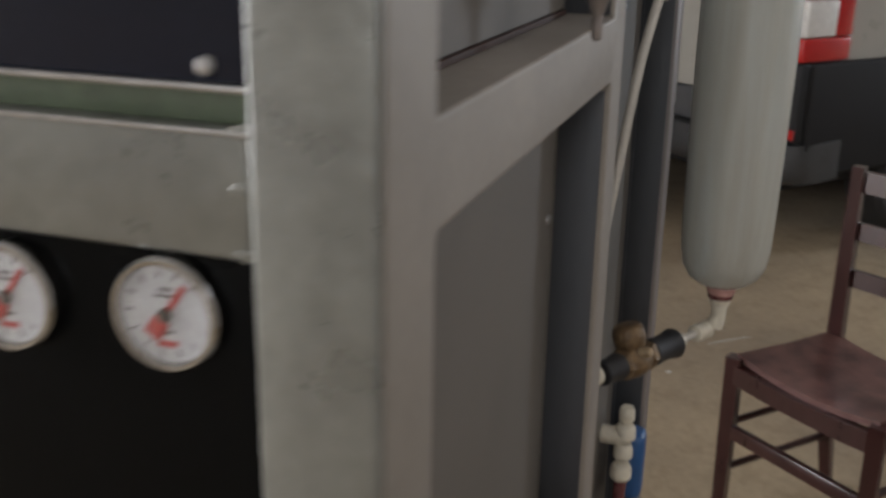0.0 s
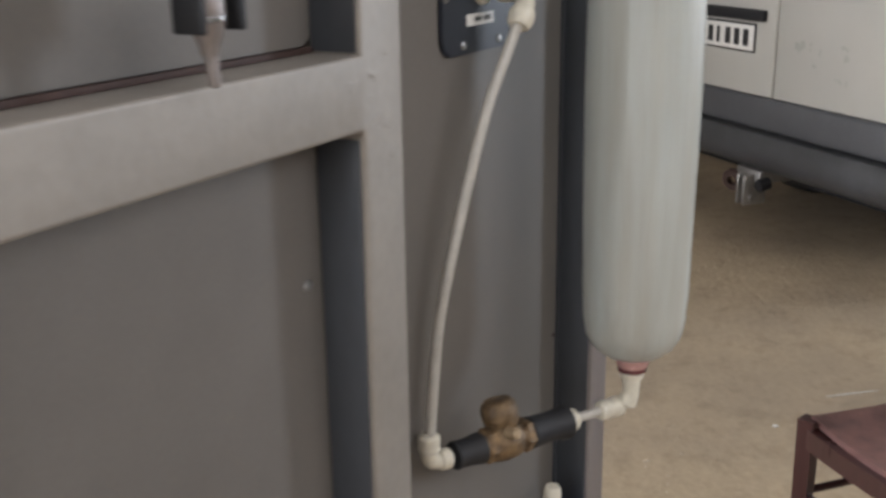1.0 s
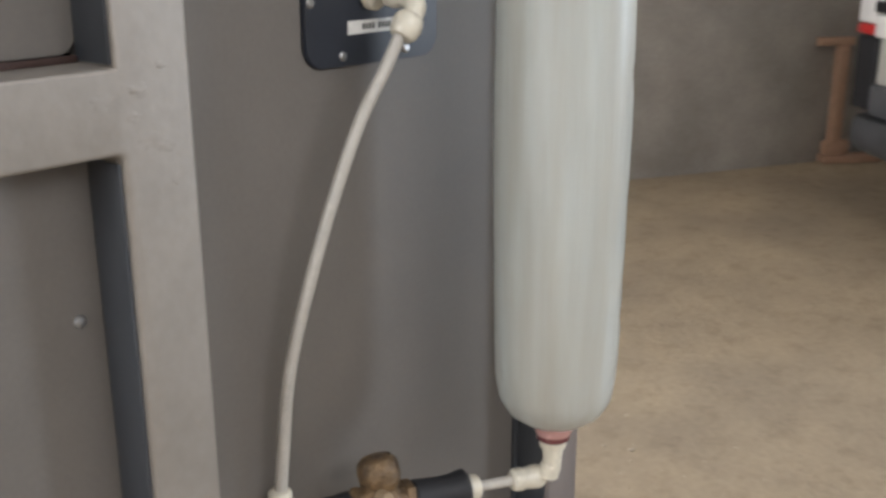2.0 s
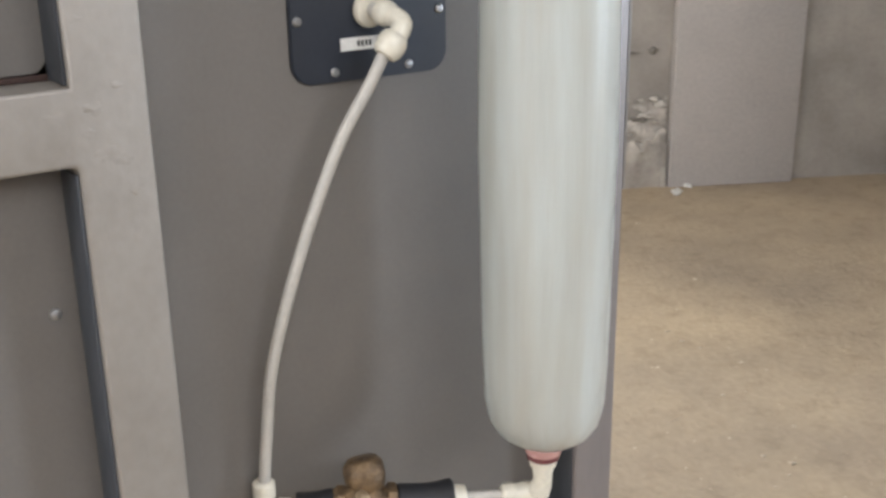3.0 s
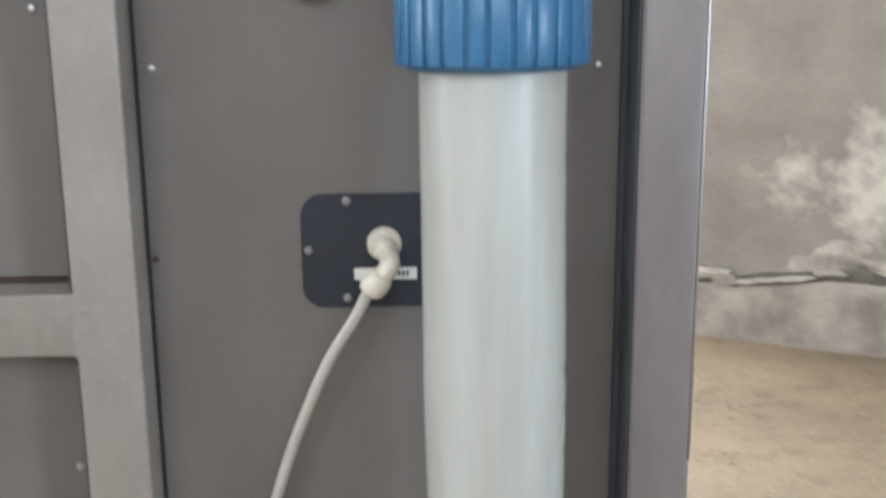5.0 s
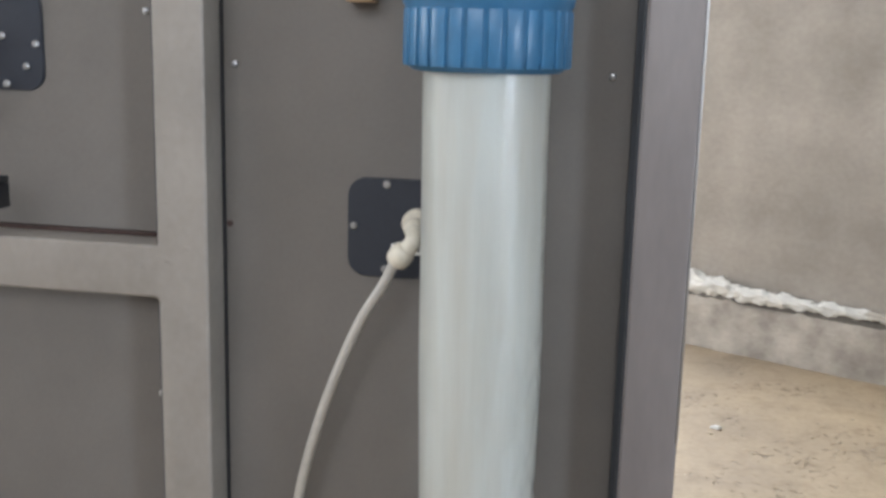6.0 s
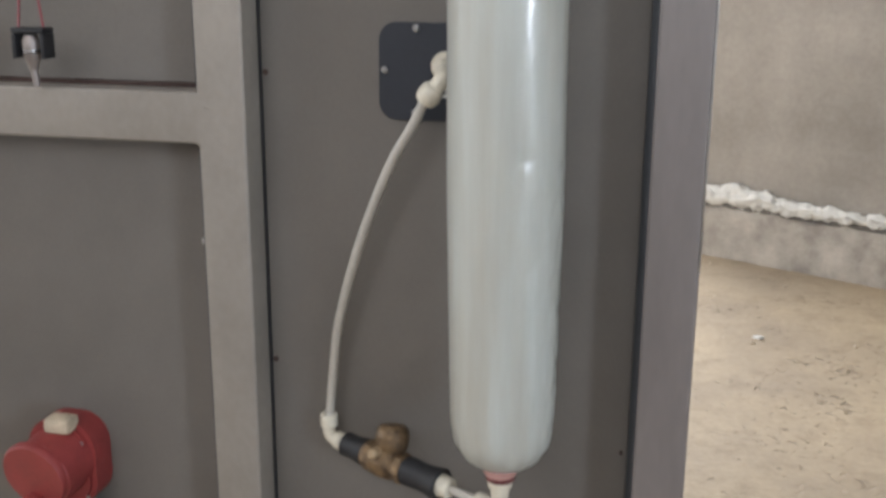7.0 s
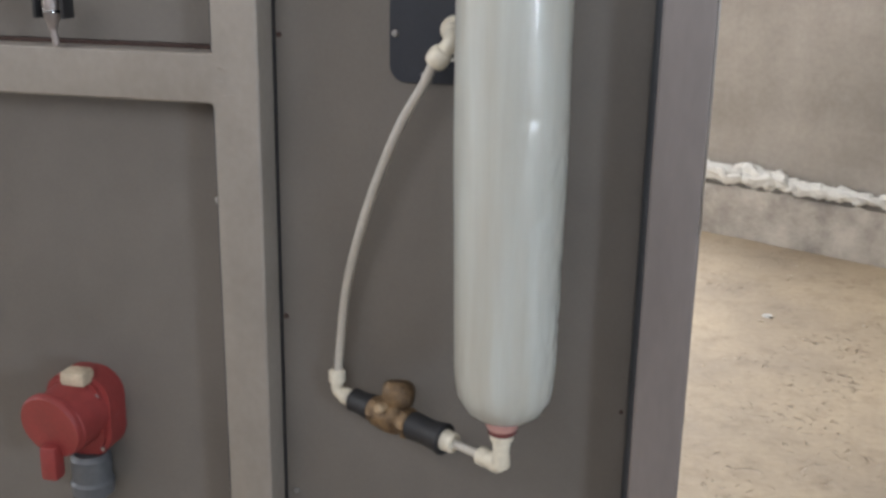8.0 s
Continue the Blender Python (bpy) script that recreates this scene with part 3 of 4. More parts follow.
# the front with its black panels (it faces -x)
FX = -0.488
cab("front_rail", box(-0.4925, -0.45, 0.0112, 0.64, 1.301, 1.3525, 0.003, 3), front_paint, "grey hammered-paint rail")
cab("front_post", box(-0.495, -0.45, 0.60, 0.654, 0.06, TOP, 0.004, 3), front_paint)
cab("strip", box(-0.480, -0.46, 0.0112, 0.60, 1.3527, 1.3665, 0.0005), green_strip, "aged green strip")
# the lip's bright metal stands for the highlight that runs along it
cab("lip", box(-0.4905, -0.476, 0.0112, 0.60, 1.3667, 1.3695, 0.0008), screw_metal, "thin lip in bright metal for its highlight")
# another bright strip puts the gloss line on the rail's top edge
cab("highlight_strip", box(-0.4934, -0.4895, 0.0112, 0.60, 1.3508, 1.3532, 0.0007), screw_metal, "bright strip for the highlight on the upper edge of the rail")
up_front = cab("front_panel", box(-0.487, -0.480, 0.0112, 0.60, 1.3697, 1.72, 0.0008), blue_black, "dark blue-black upper front panel")
low_front = cab("front_panel", box(-0.484, -0.478, 0.0112, 0.60, 0.10, 1.3005, 0.0008), black_gloss, "black lower front panel with gauges")
for i, (y, z, r) in enumerate(((0.014, 1.353, 0.0040), (0.016, 1.331, 0.0030), (0.015, 1.304, 0.0036))):
    cab("weld_bead", lump((-0.4924, y, z), (0.0008, r * 1.5, r * 0.8), i * 2.3, None, 2, 0.5), front_paint)
for y, z in ((0.031, 1.376), (0.32, 1.376), (0.57, 1.376)):
    b = lathe([(0, 0), (0.0042, 0), (0.0042, 0.0012), (0.003, 0.0028), (0, 0.0034)], pose(-0.487, y, z, 0, -90, 0), 16)
    cab("screw", b, screw_metal, "", up_front)


def gauge(y, z):
    """A round pressure gauge with a chrome rim, facing -x."""
    g = thing("pressure_gauge", pose(-0.484, y, z, 0, -90, 0) @ Matrix.Diagonal((0.93, 0.93, 1, 1)), "round pressure gauge with white dial and red pointer", "gauge", "pressure gauges on the front panel")
    part("case", lathe([(0, 0), (0.0255, 0), (0.0270, 0.002), (0.0270, 0.010), (0.0255, 0.012), (0.0235, 0.0118), (0.0230, 0.0075), (0, 0.0075)], None, 40), chrome, g)
    part("dial", lathe([(0, 0.0077), (0.0229, 0.0077), (0.0229, 0.0082), (0, 0.0082)], None, 40), dial_white, g)
    b = bmesh.new()
    for i in range(11):
        a = radians(-135 + 27 * i)
        m = pose(0, 0, 0.0084, 0, 0, math.degrees(a))
        box(-0.0004, 0.0004, 0.017, 0.0205, -0.0002, 0.0002, 0, bm=b)
        b.verts.ensure_lookup_table()
        for v in b.verts[-8:]:
            v.co = m @ v.co
    part("scale", b, ink, g)
    b = box(-0.0016, 0.0016, -0.004, 0.0175, 0.0086, 0.0094, 0.0004)
    box(-0.0042, 0.0042, -0.0135, -0.003, 0.0086, 0.0096, 0.0008, bm=b)
    b.transform(pose(0, 0, 0, 0, 0, 235))
    pointer = part("pointer", b, red_ink, g)
    part("hub", lathe([(0, 0.0095), (0.0035, 0.0095), (0.003, 0.0108), (0, 0.0108)], None, 18), ink, pointer)
    b = box(-0.0155, -0.0125, -0.005, 0.005, 0.0083, 0.0086, 0)
    part("print", b, red_ink, g, "small red line of print")
    for u, w in ((-0.0085, 0.003), (0.0085, 0.005), (0.0115, 0.003)):
        part("print", box(u - 0.0007, u + 0.0007, -w, w, 0.0083, 0.0085, 0), ink, g, "short line of black print")
    part("glass", lathe([(0, 0.0110), (0.0234, 0.0110), (0.0234, 0.0116), (0, 0.0122)], None, 40), glass, g).visible_shadow = False
    return g


gauge(0.052, 1.2745)
gauge(0.131, 1.2715)


def cover_plate(x0, x1, z0, z1, parent, label):
    return cab("cover_plate", slab(rounded(x0, x1, z0, z1, 0.018, 8), -0.004, 0.0, 0.001), black_plate, label, parent)


plate = cover_plate(0.178, 0.3225, 1.327, 1.4225, hose_panel, "black plastic cover plate with rounded corners")
for x, z in ((0.216, 1.417), (0.284, 1.417), (0.184, 1.376), (0.315, 1.377), (0.215, 1.335), (0.284, 1.335)):
    cab("screw", lathe([(0, 0), (0.0038, 0), (0.0038, 0.001), (0.0025, 0.0022), (0, 0.0024)], pose(x, -0.004, z, 90), 12), screw_metal, "", plate)
tag = cab("label", box(0.221, 0.273, -0.0046, -0.0041, 1.3505, 1.3605, 0), paper, "white label with a line of print", plate)
for i in range(9):
    cab("print", box(0.236 + 0.0035 * i, 0.2382 + 0.0035 * i, -0.0049, -0.0047, 1.3535, 1.3580, 0), ink, "", tag) if i != 4 else None
plate2 = cover_plate(-0.28, -0.132, 1.4925, 1.590, upper, "black plastic cover plate with rounded corners")
for x, z in ((-0.139, 1.538), (-0.172, 1.4985), (-0.238, 1.4985), (-0.272, 1.54), (-0.172, 1.583), (-0.238, 1.583), (-0.150, 1.516), (-0.175, 1.545)):
    cab("screw", lathe([(0, 0), (0.0038, 0), (0.0038, 0.001), (0.0025, 0.0022), (0, 0.0024)], pose(x, -0.005, z, 90), 12), screw_metal, "", plate2)
cab("cable_gland", lathe([(0, 0), (0.013, 0), (0.014, 0.004), (0.010, 0.010), (0.010, 0.016), (0.004, 0.017), (0, 0.012)], pose(-0.206, -0.004, 1.549, 90), 20), white_plastic, "cream cable gland", plate2)
cab("wall_clip", box(0.180, 0.205, -0.026, 0.0, 1.584, 1.66, 0.002), tan_wood, "tan wooden block on the panel", hose_panel)
cab("bracket", box(0.215, 0.262, -0.018, 0.0, 1.597, 1.65, 0.002), steel, "dark steel bracket", hose_panel)

# ---- filter bowl ----
HX, HY = 0.3285, -0.129
bowl_thing = thing("water_filter", pose(HX, HY, 1.0), "tall milky plastic water filter bowl with blue ribbed cap", "water filter")
outer = [(0.0, 0.0285), (0.013, 0.0285), (0.026, 0.032), (0.0372, 0.0405), (0.0442, 0.053), (0.0473, 0.072), (0.0484, 0.105), (0.0508, 0.30), (0.0515, 0.533)]
inner = [(r - 0.0028 if r > 0.003 else 0, h + (0.004 if h < 0.06 else 0)) for r, h in outer]


def fine_profile(points, step):
    """The same outline with more points along it."""
    out = []
    for (r, h), (r2, h2) in zip(points, points[1:]):
        n = max(1, int(math.hypot(r2 - r, h2 - h) / step))
        out += [(r + (r2 - r) * i / n, h + (h2 - h) * i / n) for i in range(n)]
    return out + [points[-1]]


def dented_bowl():
    """The thin blown wall: shallow flats and dents all over, sharper creases on the side away from the panel posts."""
    b = lathe(fine_profile(outer, 0.005) + fine_profile(inner, 0.005)[::-1], None, 96)
    for v in b.verts:
        a = Vector((v.co.x, v.co.y, 0))
        if a.length > 0.012:
            n = a.normalized()
            soft = noise.noise(Vector((n.x * 2.0, n.y * 2.0, v.co.z * 9)))
            crease = abs(noise.noise(Vector((n.x * 3.4 + 4, n.y * 3.4, v.co.z * 26))))
            side = max(0.0, min(1.0, 2.2 * (n.x * 0.95 - n.y * 0.3) - 0.7))
            low = 1.0 if v.co.z < 0.33 else 0.2
            # slightly oval low down, round and a little leaner under the cap
            oval = max(0.0, min(1.0, (0.48 - v.co.z) / 0.2))
            long = Vector((0.65, -0.76, 0))
            grow = oval * (0.055 * n.dot(long) ** 2 - 0.02 * (1 - n.dot(long) ** 2)) - 0.015 * (1 - oval)
            v.co += a * grow
            foot = max(0.0, min(1.0, (0.13 - v.co.z) / 0.05))
            v.co -= n * 0.0012 * foot * (max(0.0, 0.3 - abs(noise.noise(Vector((n.x * 4 + 9, n.y * 4, v.co.z * 40))))) / 0.3) ** 2
            v.co += n * (0.00030 * soft - 0.0018 * side * low * (max(0.0, 0.25 - crease) / 0.25) ** 2)
        v.co.x -= 0.0030 * max(0.0, min(1.0, (v.co.z - 0.10) / 0.4))
    return b


part("bowl", dented_bowl(), housing_plastic, bowl_thing, "milky translucent dented bowl", sharp=180)
part("cartridge", lathe([(0, 0.070), (0.034, 0.070), (0.037, 0.074), (0.037, 0.50), (0, 0.50)], None, 40), cartridge_white, bowl_thing, "white filter cartridge")


def blue_cap():
    """The screw cap: a drum with a rounded lower lip, vertical ribs and a collar above."""
    small = Matrix.Translation((-0.0035, 0, 0)) @ Matrix.Diagonal((0.97, 0.97, 1, 1))
    part("cap", lathe([(0.0512, 0.5300), (0.060, 0.5300), (0.0645, 0.5335), (0.0665, 0.541), (0.0672, 0.578), (0.0690, 0.581), (0.0700, 0.586),
                       (0.0695, 0.592), (0.0675, 0.595), (0.0670, 0.640), (0.060, 0.655), (0.0, 0.657)], small, 72), blue_plastic, bowl_thing, "blue ribbed cap")
    for i in range(28):
        a = 2 * math.pi * i / 28
        wide = 0.0064 if i % 2 else 0.0052
        b = box(0.0640, 0.0684, -wide, wide, 0.5335, 0.577, 0.0012)
        b.transform(small @ Matrix.Rotation(a, 4, "Z"))
        part("rib", b, blue_plastic, bowl_thing)
    part("mount", box(-0.03, 0.03, 0.055, -HY - 0.001, 0.600, 0.640, 0.004), steel, bowl_thing, "steel mounting bracket")


blue_cap()
part("drain_boss", lathe([(0, 0.0187), (0.0148, 0.0187), (0.0158, 0.0205), (0.0175, 0.029), (0.0165, 0.034), (0, 0.034)], None, 28), pink_boss, bowl_thing, "pinkish drain boss")
part("drain_ring", lathe([(0, 0.0130), (0.0130, 0.0130), (0.0144, 0.0145), (0.0146, 0.0185), (0, 0.0185)], None, 28), red_ring, bowl_thing, "dark red drain ring")
part("drain_spout", lathe([(0, -0.016), (0.0078, -0.016), (0.0082, -0.004), (0.0088, 0.001), (0.0088, 0.004), (0.0112, 0.006), (0.0122, 0.0128), (0, 0.0128)], None, 24), white_plastic, bowl_thing, "pale plastic spout")


def liner():
    """Crumpled clear film inside the bowl, creased most near its foot."""
    b = bmesh.new()
    rings = []
    for i in range(46):
        t = i / 45
        h = 0.046 + 0.20 * t
        base = 0.020 + 0.0238 * min(1, (h - 0.046) / 0.03) ** 0.5
        ring = []
        for j in range(48):
            a = 2 * math.pi * j / 48
            p = Vector((math.cos(a) * 2.2, math.sin(a) * 2.2, h * 34))
            k = noise.noise(p) + 0.6 * abs(noise.noise(p * 2.3))
            r = base - (0.010 * (1 - t) + 0.0015) * max(0, k)
            ring.append(b.verts.new((r * math.cos(a), r * math.sin(a), h)))
        rings.append(ring)
    for a, c in zip(rings, rings[1:]):
        for j in range(48):
            b.faces.new([a[j], a[(j + 1) % 48], c[(j + 1) % 48], c[j]])
    b.faces.new(rings[0])
    return b


part("liner", liner(), film_plastic, bowl_thing, "crumpled pale film inside the bowl", sharp=180)

# ---- tube from the cover plate to the valve ----
tube = thing("plastic_tube", pose(0.16, -0.03, 1.0), "milky plastic tube curving down between two cream elbows", "tube")
part("tube", pipe([(0.2365, -0.0470, 1.357), (0.2235, -0.042, 1.330), (0.1970, -0.036, 1.285), (0.1640, -0.029, 1.205), (0.1372, -0.021, 1.115), (0.1275, -0.018, 1.045), (0.1225, -0.017, 0.998)], 0.0050, 14, 10), hose_plastic, tube, in_world=True)


def elbow(points, r, parent, name="elbow", nuts=()):
    e = part(name, pipe(points, r, 18, 8), white_plastic, parent, "cream push-fit elbow", in_world=True)
    for p, q, rr in nuts:
        part("collar", rod(p, q, rr, seg=20, cut=0.002), white_plastic, e, in_world=True)
    return e


# a swivelling elbow: flange, thin neck, barrel, bend and grip nut
bend = elbow([(0.2490, -0.030, 1.3795), (0.2508, -0.038, 1.3775), (0.2515, -0.0455, 1.3735), (0.2480, -0.0475, 1.3675), (0.2425, -0.0475, 1.3620)], 0.0080, tube)
part("flange", lathe([(0, 0), (0.0130, 0), (0.0144, 0.0015), (0.0145, 0.0050), (0.0132, 0.0072), (0.0075, 0.0085), (0, 0.0085)], axis((0.2462, -0.0042, 1.3818), (0.247, -0.02, 1.381)), 28), white_plastic, bend, in_world=True)
part("neck", rod((0.2465, -0.010, 1.3816), (0.2478, -0.024, 1.3808), 0.0062), hose_plastic, bend, in_world=True)
part("barrel", lathe([(0, 0), (0.0085, 0), (0.0101, 0.0015), (0.0104, 0.006), (0.0098, 0.0105), (0.0080, 0.013), (0, 0.013)], axis((0.2474, -0.0215, 1.3812), (0.2500, -0.035, 1.3785)), 24), white_plastic, bend, in_world=True)
part("nut", lathe([(0, 0), (0.0080, 0), (0.0100, 0.0015), (0.0114, 0.005), (0.0118, 0.010), (0.0110, 0.0155), (0.0088, 0.019), (0, 0.0195)], axis((0.2458, -0.0475, 1.3660), (0.2335, -0.0470, 1.3500)), 24), white_plastic, bend, in_world=True)
elbow([(0.1225, -0.017, 1.006), (0.1225, -0.017, 0.990), (0.126, -0.0185, 0.983), (0.136, -0.0235, 0.9815)], 0.0072, tube,
      nuts=(((0.1225, -0.017, 1.010), (0.1225, -0.017, 0.994), 0.0095), ((0.131, -0.021, 0.982), (0.142, -0.0265, 0.981), 0.0095)))

# ---- valve ----
S, E = Vector((0.125, -0.018, 0.982)), Vector((0.328, -0.119, 0.974))
valve = thing("brass_valve", pose(0.19, -0.05, 0.95), "tarnished brass valve between black rubber sleeves", "valve")


def along(u):
    return S.lerp(E, u)


def up(u, h):
    return along(u) + Vector((0, 0, h))


part("sleeve", lathe([(0, 0), (0.0118, 0), (0.0132, 0.0015), (0.0126, 0.006), (0.0128, 0.018), (0.0142, 0.024), (0.0146, 0.030), (0.0130, 0.032), (0, 0.032)], axis(along(0.10), along(0.24)), 24), black_rubber, valve, "black rubber sleeve", in_world=True)
body = part("body", lathe([(0, 0), (0.0135, 0), (0.0145, 0.002), (0.0145, 0.010), (0.0172, 0.014), (0.0185, 0.026), (0.0172, 0.038), (0.0140, 0.042), (0.0140, 0.052), (0, 0.052)], axis(along(0.23), along(0.47)), 24), brass, valve, in_world=True)
m = axis(up(0.36, 0.002) + Vector((0.004, 0.002, 0)), up(0.36, 0.102) + Vector((0.002, 0.030, 0)))
bonnet = part("bonnet", lathe([(0, 0), (0.0125, 0), (0.0130, 0.008), (0.0160, 0.012), (0.0174, 0.018), (0.0176, 0.026), (0.0164, 0.032), (0.0132, 0.0355), (0.0122, 0.0345), (0.0095, 0.0365), (0, 0.0372)], m, 28), brass, valve, "brass bonnet", in_world=True)
part("side_plug", rod(up(0.33, 0.012) + Vector((-0.002, -0.008, 0)), up(0.33, 0.016) + Vector((-0.006, -0.022, 0)), 0.0062, 0.0052, cut=0.002), pale_brass, valve, "rubbed brass plug", in_world=True)
for u in (0.245, 0.435):
    part("hex_end", lathe([(0, 0), (0.0150, 0), (0.0166, 0.0012), (0.0166, 0.0075), (0.0150, 0.0088), (0, 0.0088)], axis(along(u), along(u + 0.05)), 6), brass, body, in_world=True, sharp=20)
part("sleeve", lathe([(0, 0), (0.0138, 0), (0.0152, 0.0015), (0.0148, 0.010), (0.0142, 0.022), (0.0148, 0.034), (0.0166, 0.042), (0.0170, 0.0455), (0.0150, 0.0475), (0.0115, 0.046), (0, 0.046)], axis(along(0.475), along(0.665)), 28), black_rubber, valve, "black rubber sleeve with a flared lip", in_world=True)
part("nut", rod(along(0.655), along(0.735), 0.0120, 0.0105), white_plastic, valve, "cream push-fit nut", in_world=True)
part("link_tube", rod(along(0.72), along(0.95), 0.0045), hose_plastic, valve, "clear link tube", in_world=True)
part("elbow", lathe([(0, 0), (0.0075, 0), (0.0096, 0.002), (0.0102, 0.009), (0.0090, 0.012), (0.0094, 0.015), (0.0104, 0.020), (0.0104, 0.026), (0.0080, 0.030), (0, 0.031)], axis(along(0.87), along(0.99)), 24), white_plastic, valve, "cream push-fit elbow", in_world=True)
part("elbow_neck", rod(Vector((HX - 0.0012, HY + 0.004, 0.977)), Vector((HX, HY, 0.990)), 0.0098, 0.0086), white_plastic, valve, "cream neck", in_world=True)

# ---- drain fittings low on the panel ----
drain = thing("drain_fitting", pose(0.36, 0, 0.72), "stack of cream plastic pipe fittings with a blue tap handle", "pipe fitting")
part("stub", rod((0.362, 0.0, 0.800), (0.362, -0.030, 0.800), 0.012), white_plastic, drain, in_world=True)
for z, r in ((0.828, 0.010), (0.806, 0.0135), (0.782, 0.012), (0.757, 0.0135)):
    part("fitting", lathe([(0, -0.011), (r * 0.75, -0.011), (r, -0.007), (r, 0.005), (r * 0.8, 0.010), (0, 0.011)], pose(0.362 - (0.8 - z) * 0.25, -0.030, z), 18), white_plastic, drain, in_world=True)
part("tail_pipe", rod((0.350, -0.030, 0.748), (0.345, -0.030, 0.60), 0.008), red_ring, drain, "dark red tail pipe", in_world=True)
part("tap_handle", box(0.386, 0.424, -0.052, -0.018, 0.695, 0.790, 0.010, 3), blue_hose, drain, "blue tap handle", in_world=True)
part("tap_body", rod((0.352, -0.030, 0.742), (0.396, -0.030, 0.742), 0.009), brass, drain, in_world=True)

# ---- red power inlet ----
def up_part(name, b, material, parent, label=""):
    """A part of the socket, which sits a little above the drawn heights."""
    b.transform(Matrix.Translation((0.002, 0, 0.017)))
    return part(name, b, material, parent, label, in_world=True)


inlet = thing("power_socket", pose(-0.19, 0, 0.927), "red industrial power socket with a hinged lid", "socket")
up_part("flange", slab(rounded(-0.237, -0.154, 0.852, 0.958, 0.034, 8), -0.040, 0.0, 0.006), red_plastic, inlet)
shell = up_part("shell", lathe([(0, 0), (0.042, 0), (0.043, 0.004), (0.0405, 0.02), (0.0385, 0.055), (0.036, 0.058), (0, 0.058)], axis((-0.194, -0.012, 0.915), (-0.204, -0.08, 0.904)), 32), red_plastic, inlet)
lid = up_part("lid", lathe([(0, 0), (0.039, 0), (0.041, 0.002), (0.041, 0.009), (0.039, 0.012), (0, 0.0135)], axis((-0.206, -0.064, 0.908), (-0.216, -0.15, 0.892)), 36), red_plastic, inlet, "round red lid")
up_part("latch", box(-0.219, -0.198, -0.084, -0.064, 0.842, 0.884, 0.004), red_plastic, lid)
up_part("hinge", box(-0.206, -0.174, -0.052, -0.026, 0.948, 0.966, 0.005), stone_chip, inlet, "cream hinge block")
up_part("gland", lathe([(0, 0), (0.021, 0), (0.025, 0.004), (0.026, 0.018), (0.023, 0.022), (0.024, 0.050), (0.020, 0.056), (0, 0.056)], pose(-0.188, -0.028, 0.800), 24), frosted_gland, inlet, "frosted grey cable gland")
for x, z in ((-0.166, 0.935), (-0.163, 0.868)):
    up_part("screw", lathe([(0, 0), (0.0028, 0), (0.0028, 0.001), (0, 0.0018)], pose(x, -0.040, z, 90), 10), screw_metal, inlet)

# ---- hanging connector with red wires ----
plug = thing("cable_plug", pose(-0.168, -0.058, 1.367), "black clip and grey metal plug hanging on thin red wires", "plug")
part("clip", box(-0.016, 0.020, -0.010, 0.010, 0.0405, 0.0465, 0.0015), black_rubber, plug)
for x in (-0.0160, 0.0155):
    part("clip_arm", box(x, x + 0.0045, -0.010, 0.010, 0.016, 0.0404, 0.0012), black_rubber, plug)
cup = part("plug_cup", lathe([(0, 0.004), (0.0045, 0.004), (0.0058, 0.010), (0.0078, 0.014), (0.0092, 0.022), (0.0092, 0.033), (0.0070, 0.0385), (0.0040, 0.0402), (0, 0.0402)], None, 22), plug_metal, plug, "grey metal plug cup")
part("cup_rim", lathe([(0.0086, 0.0215), (0.0098, 0.0215), (0.0101, 0.0230), (0.0098, 0.0245), (0.0086, 0.0245), (0.0086, 0.0215)], None, 22), chrome, cup, "bright rim")
part("cable_end", rod((0, 0, 0.009), (0.0025, 0, -0.013), 0.0036), plug_metal, plug)
part("wire", pipe([(-0.040, 0.044, 0.195), (-0.030, 0.030, 0.150), (-0.014, 0.012, 0.110), (-0.013, 0.0, 0.0460)], 0.0015, 8, 8), wire_red, plug)
part("wire", pipe([(-0.036, 0.044, 0.198), (-0.022, 0.028, 0.150), (-0.002, 0.014, 0.110), (0.015, 0.0, 0.0460)], 0.0015, 8, 8), wire_red, plug)
part("wire", pipe([(-0.044, 0.044, 0.190), (-0.012, 0.026, 0.160), (-0.002, 0.020, 0.130), (-0.020, 0.018, 0.118), (-0.050, 0.030, 0.122)], 0.0015, 8, 8), wire_red, plug)
part("wire", pipe([(-0.034, 0.044, 0.192), (-0.008, 0.030, 0.165), (0.004, 0.024, 0.140), (-0.006, 0.022, 0.122), (-0.028, 0.028, 0.116), (-0.046, 0.034, 0.104)], 0.0013, 8, 8), wire_red, plug)
part("wire_tie", rod((-0.012, 0.010, 0.098), (-0.011, 0.008, 0.091), 0.0032, seg=12), wire_red, plug)

# ---- van ----



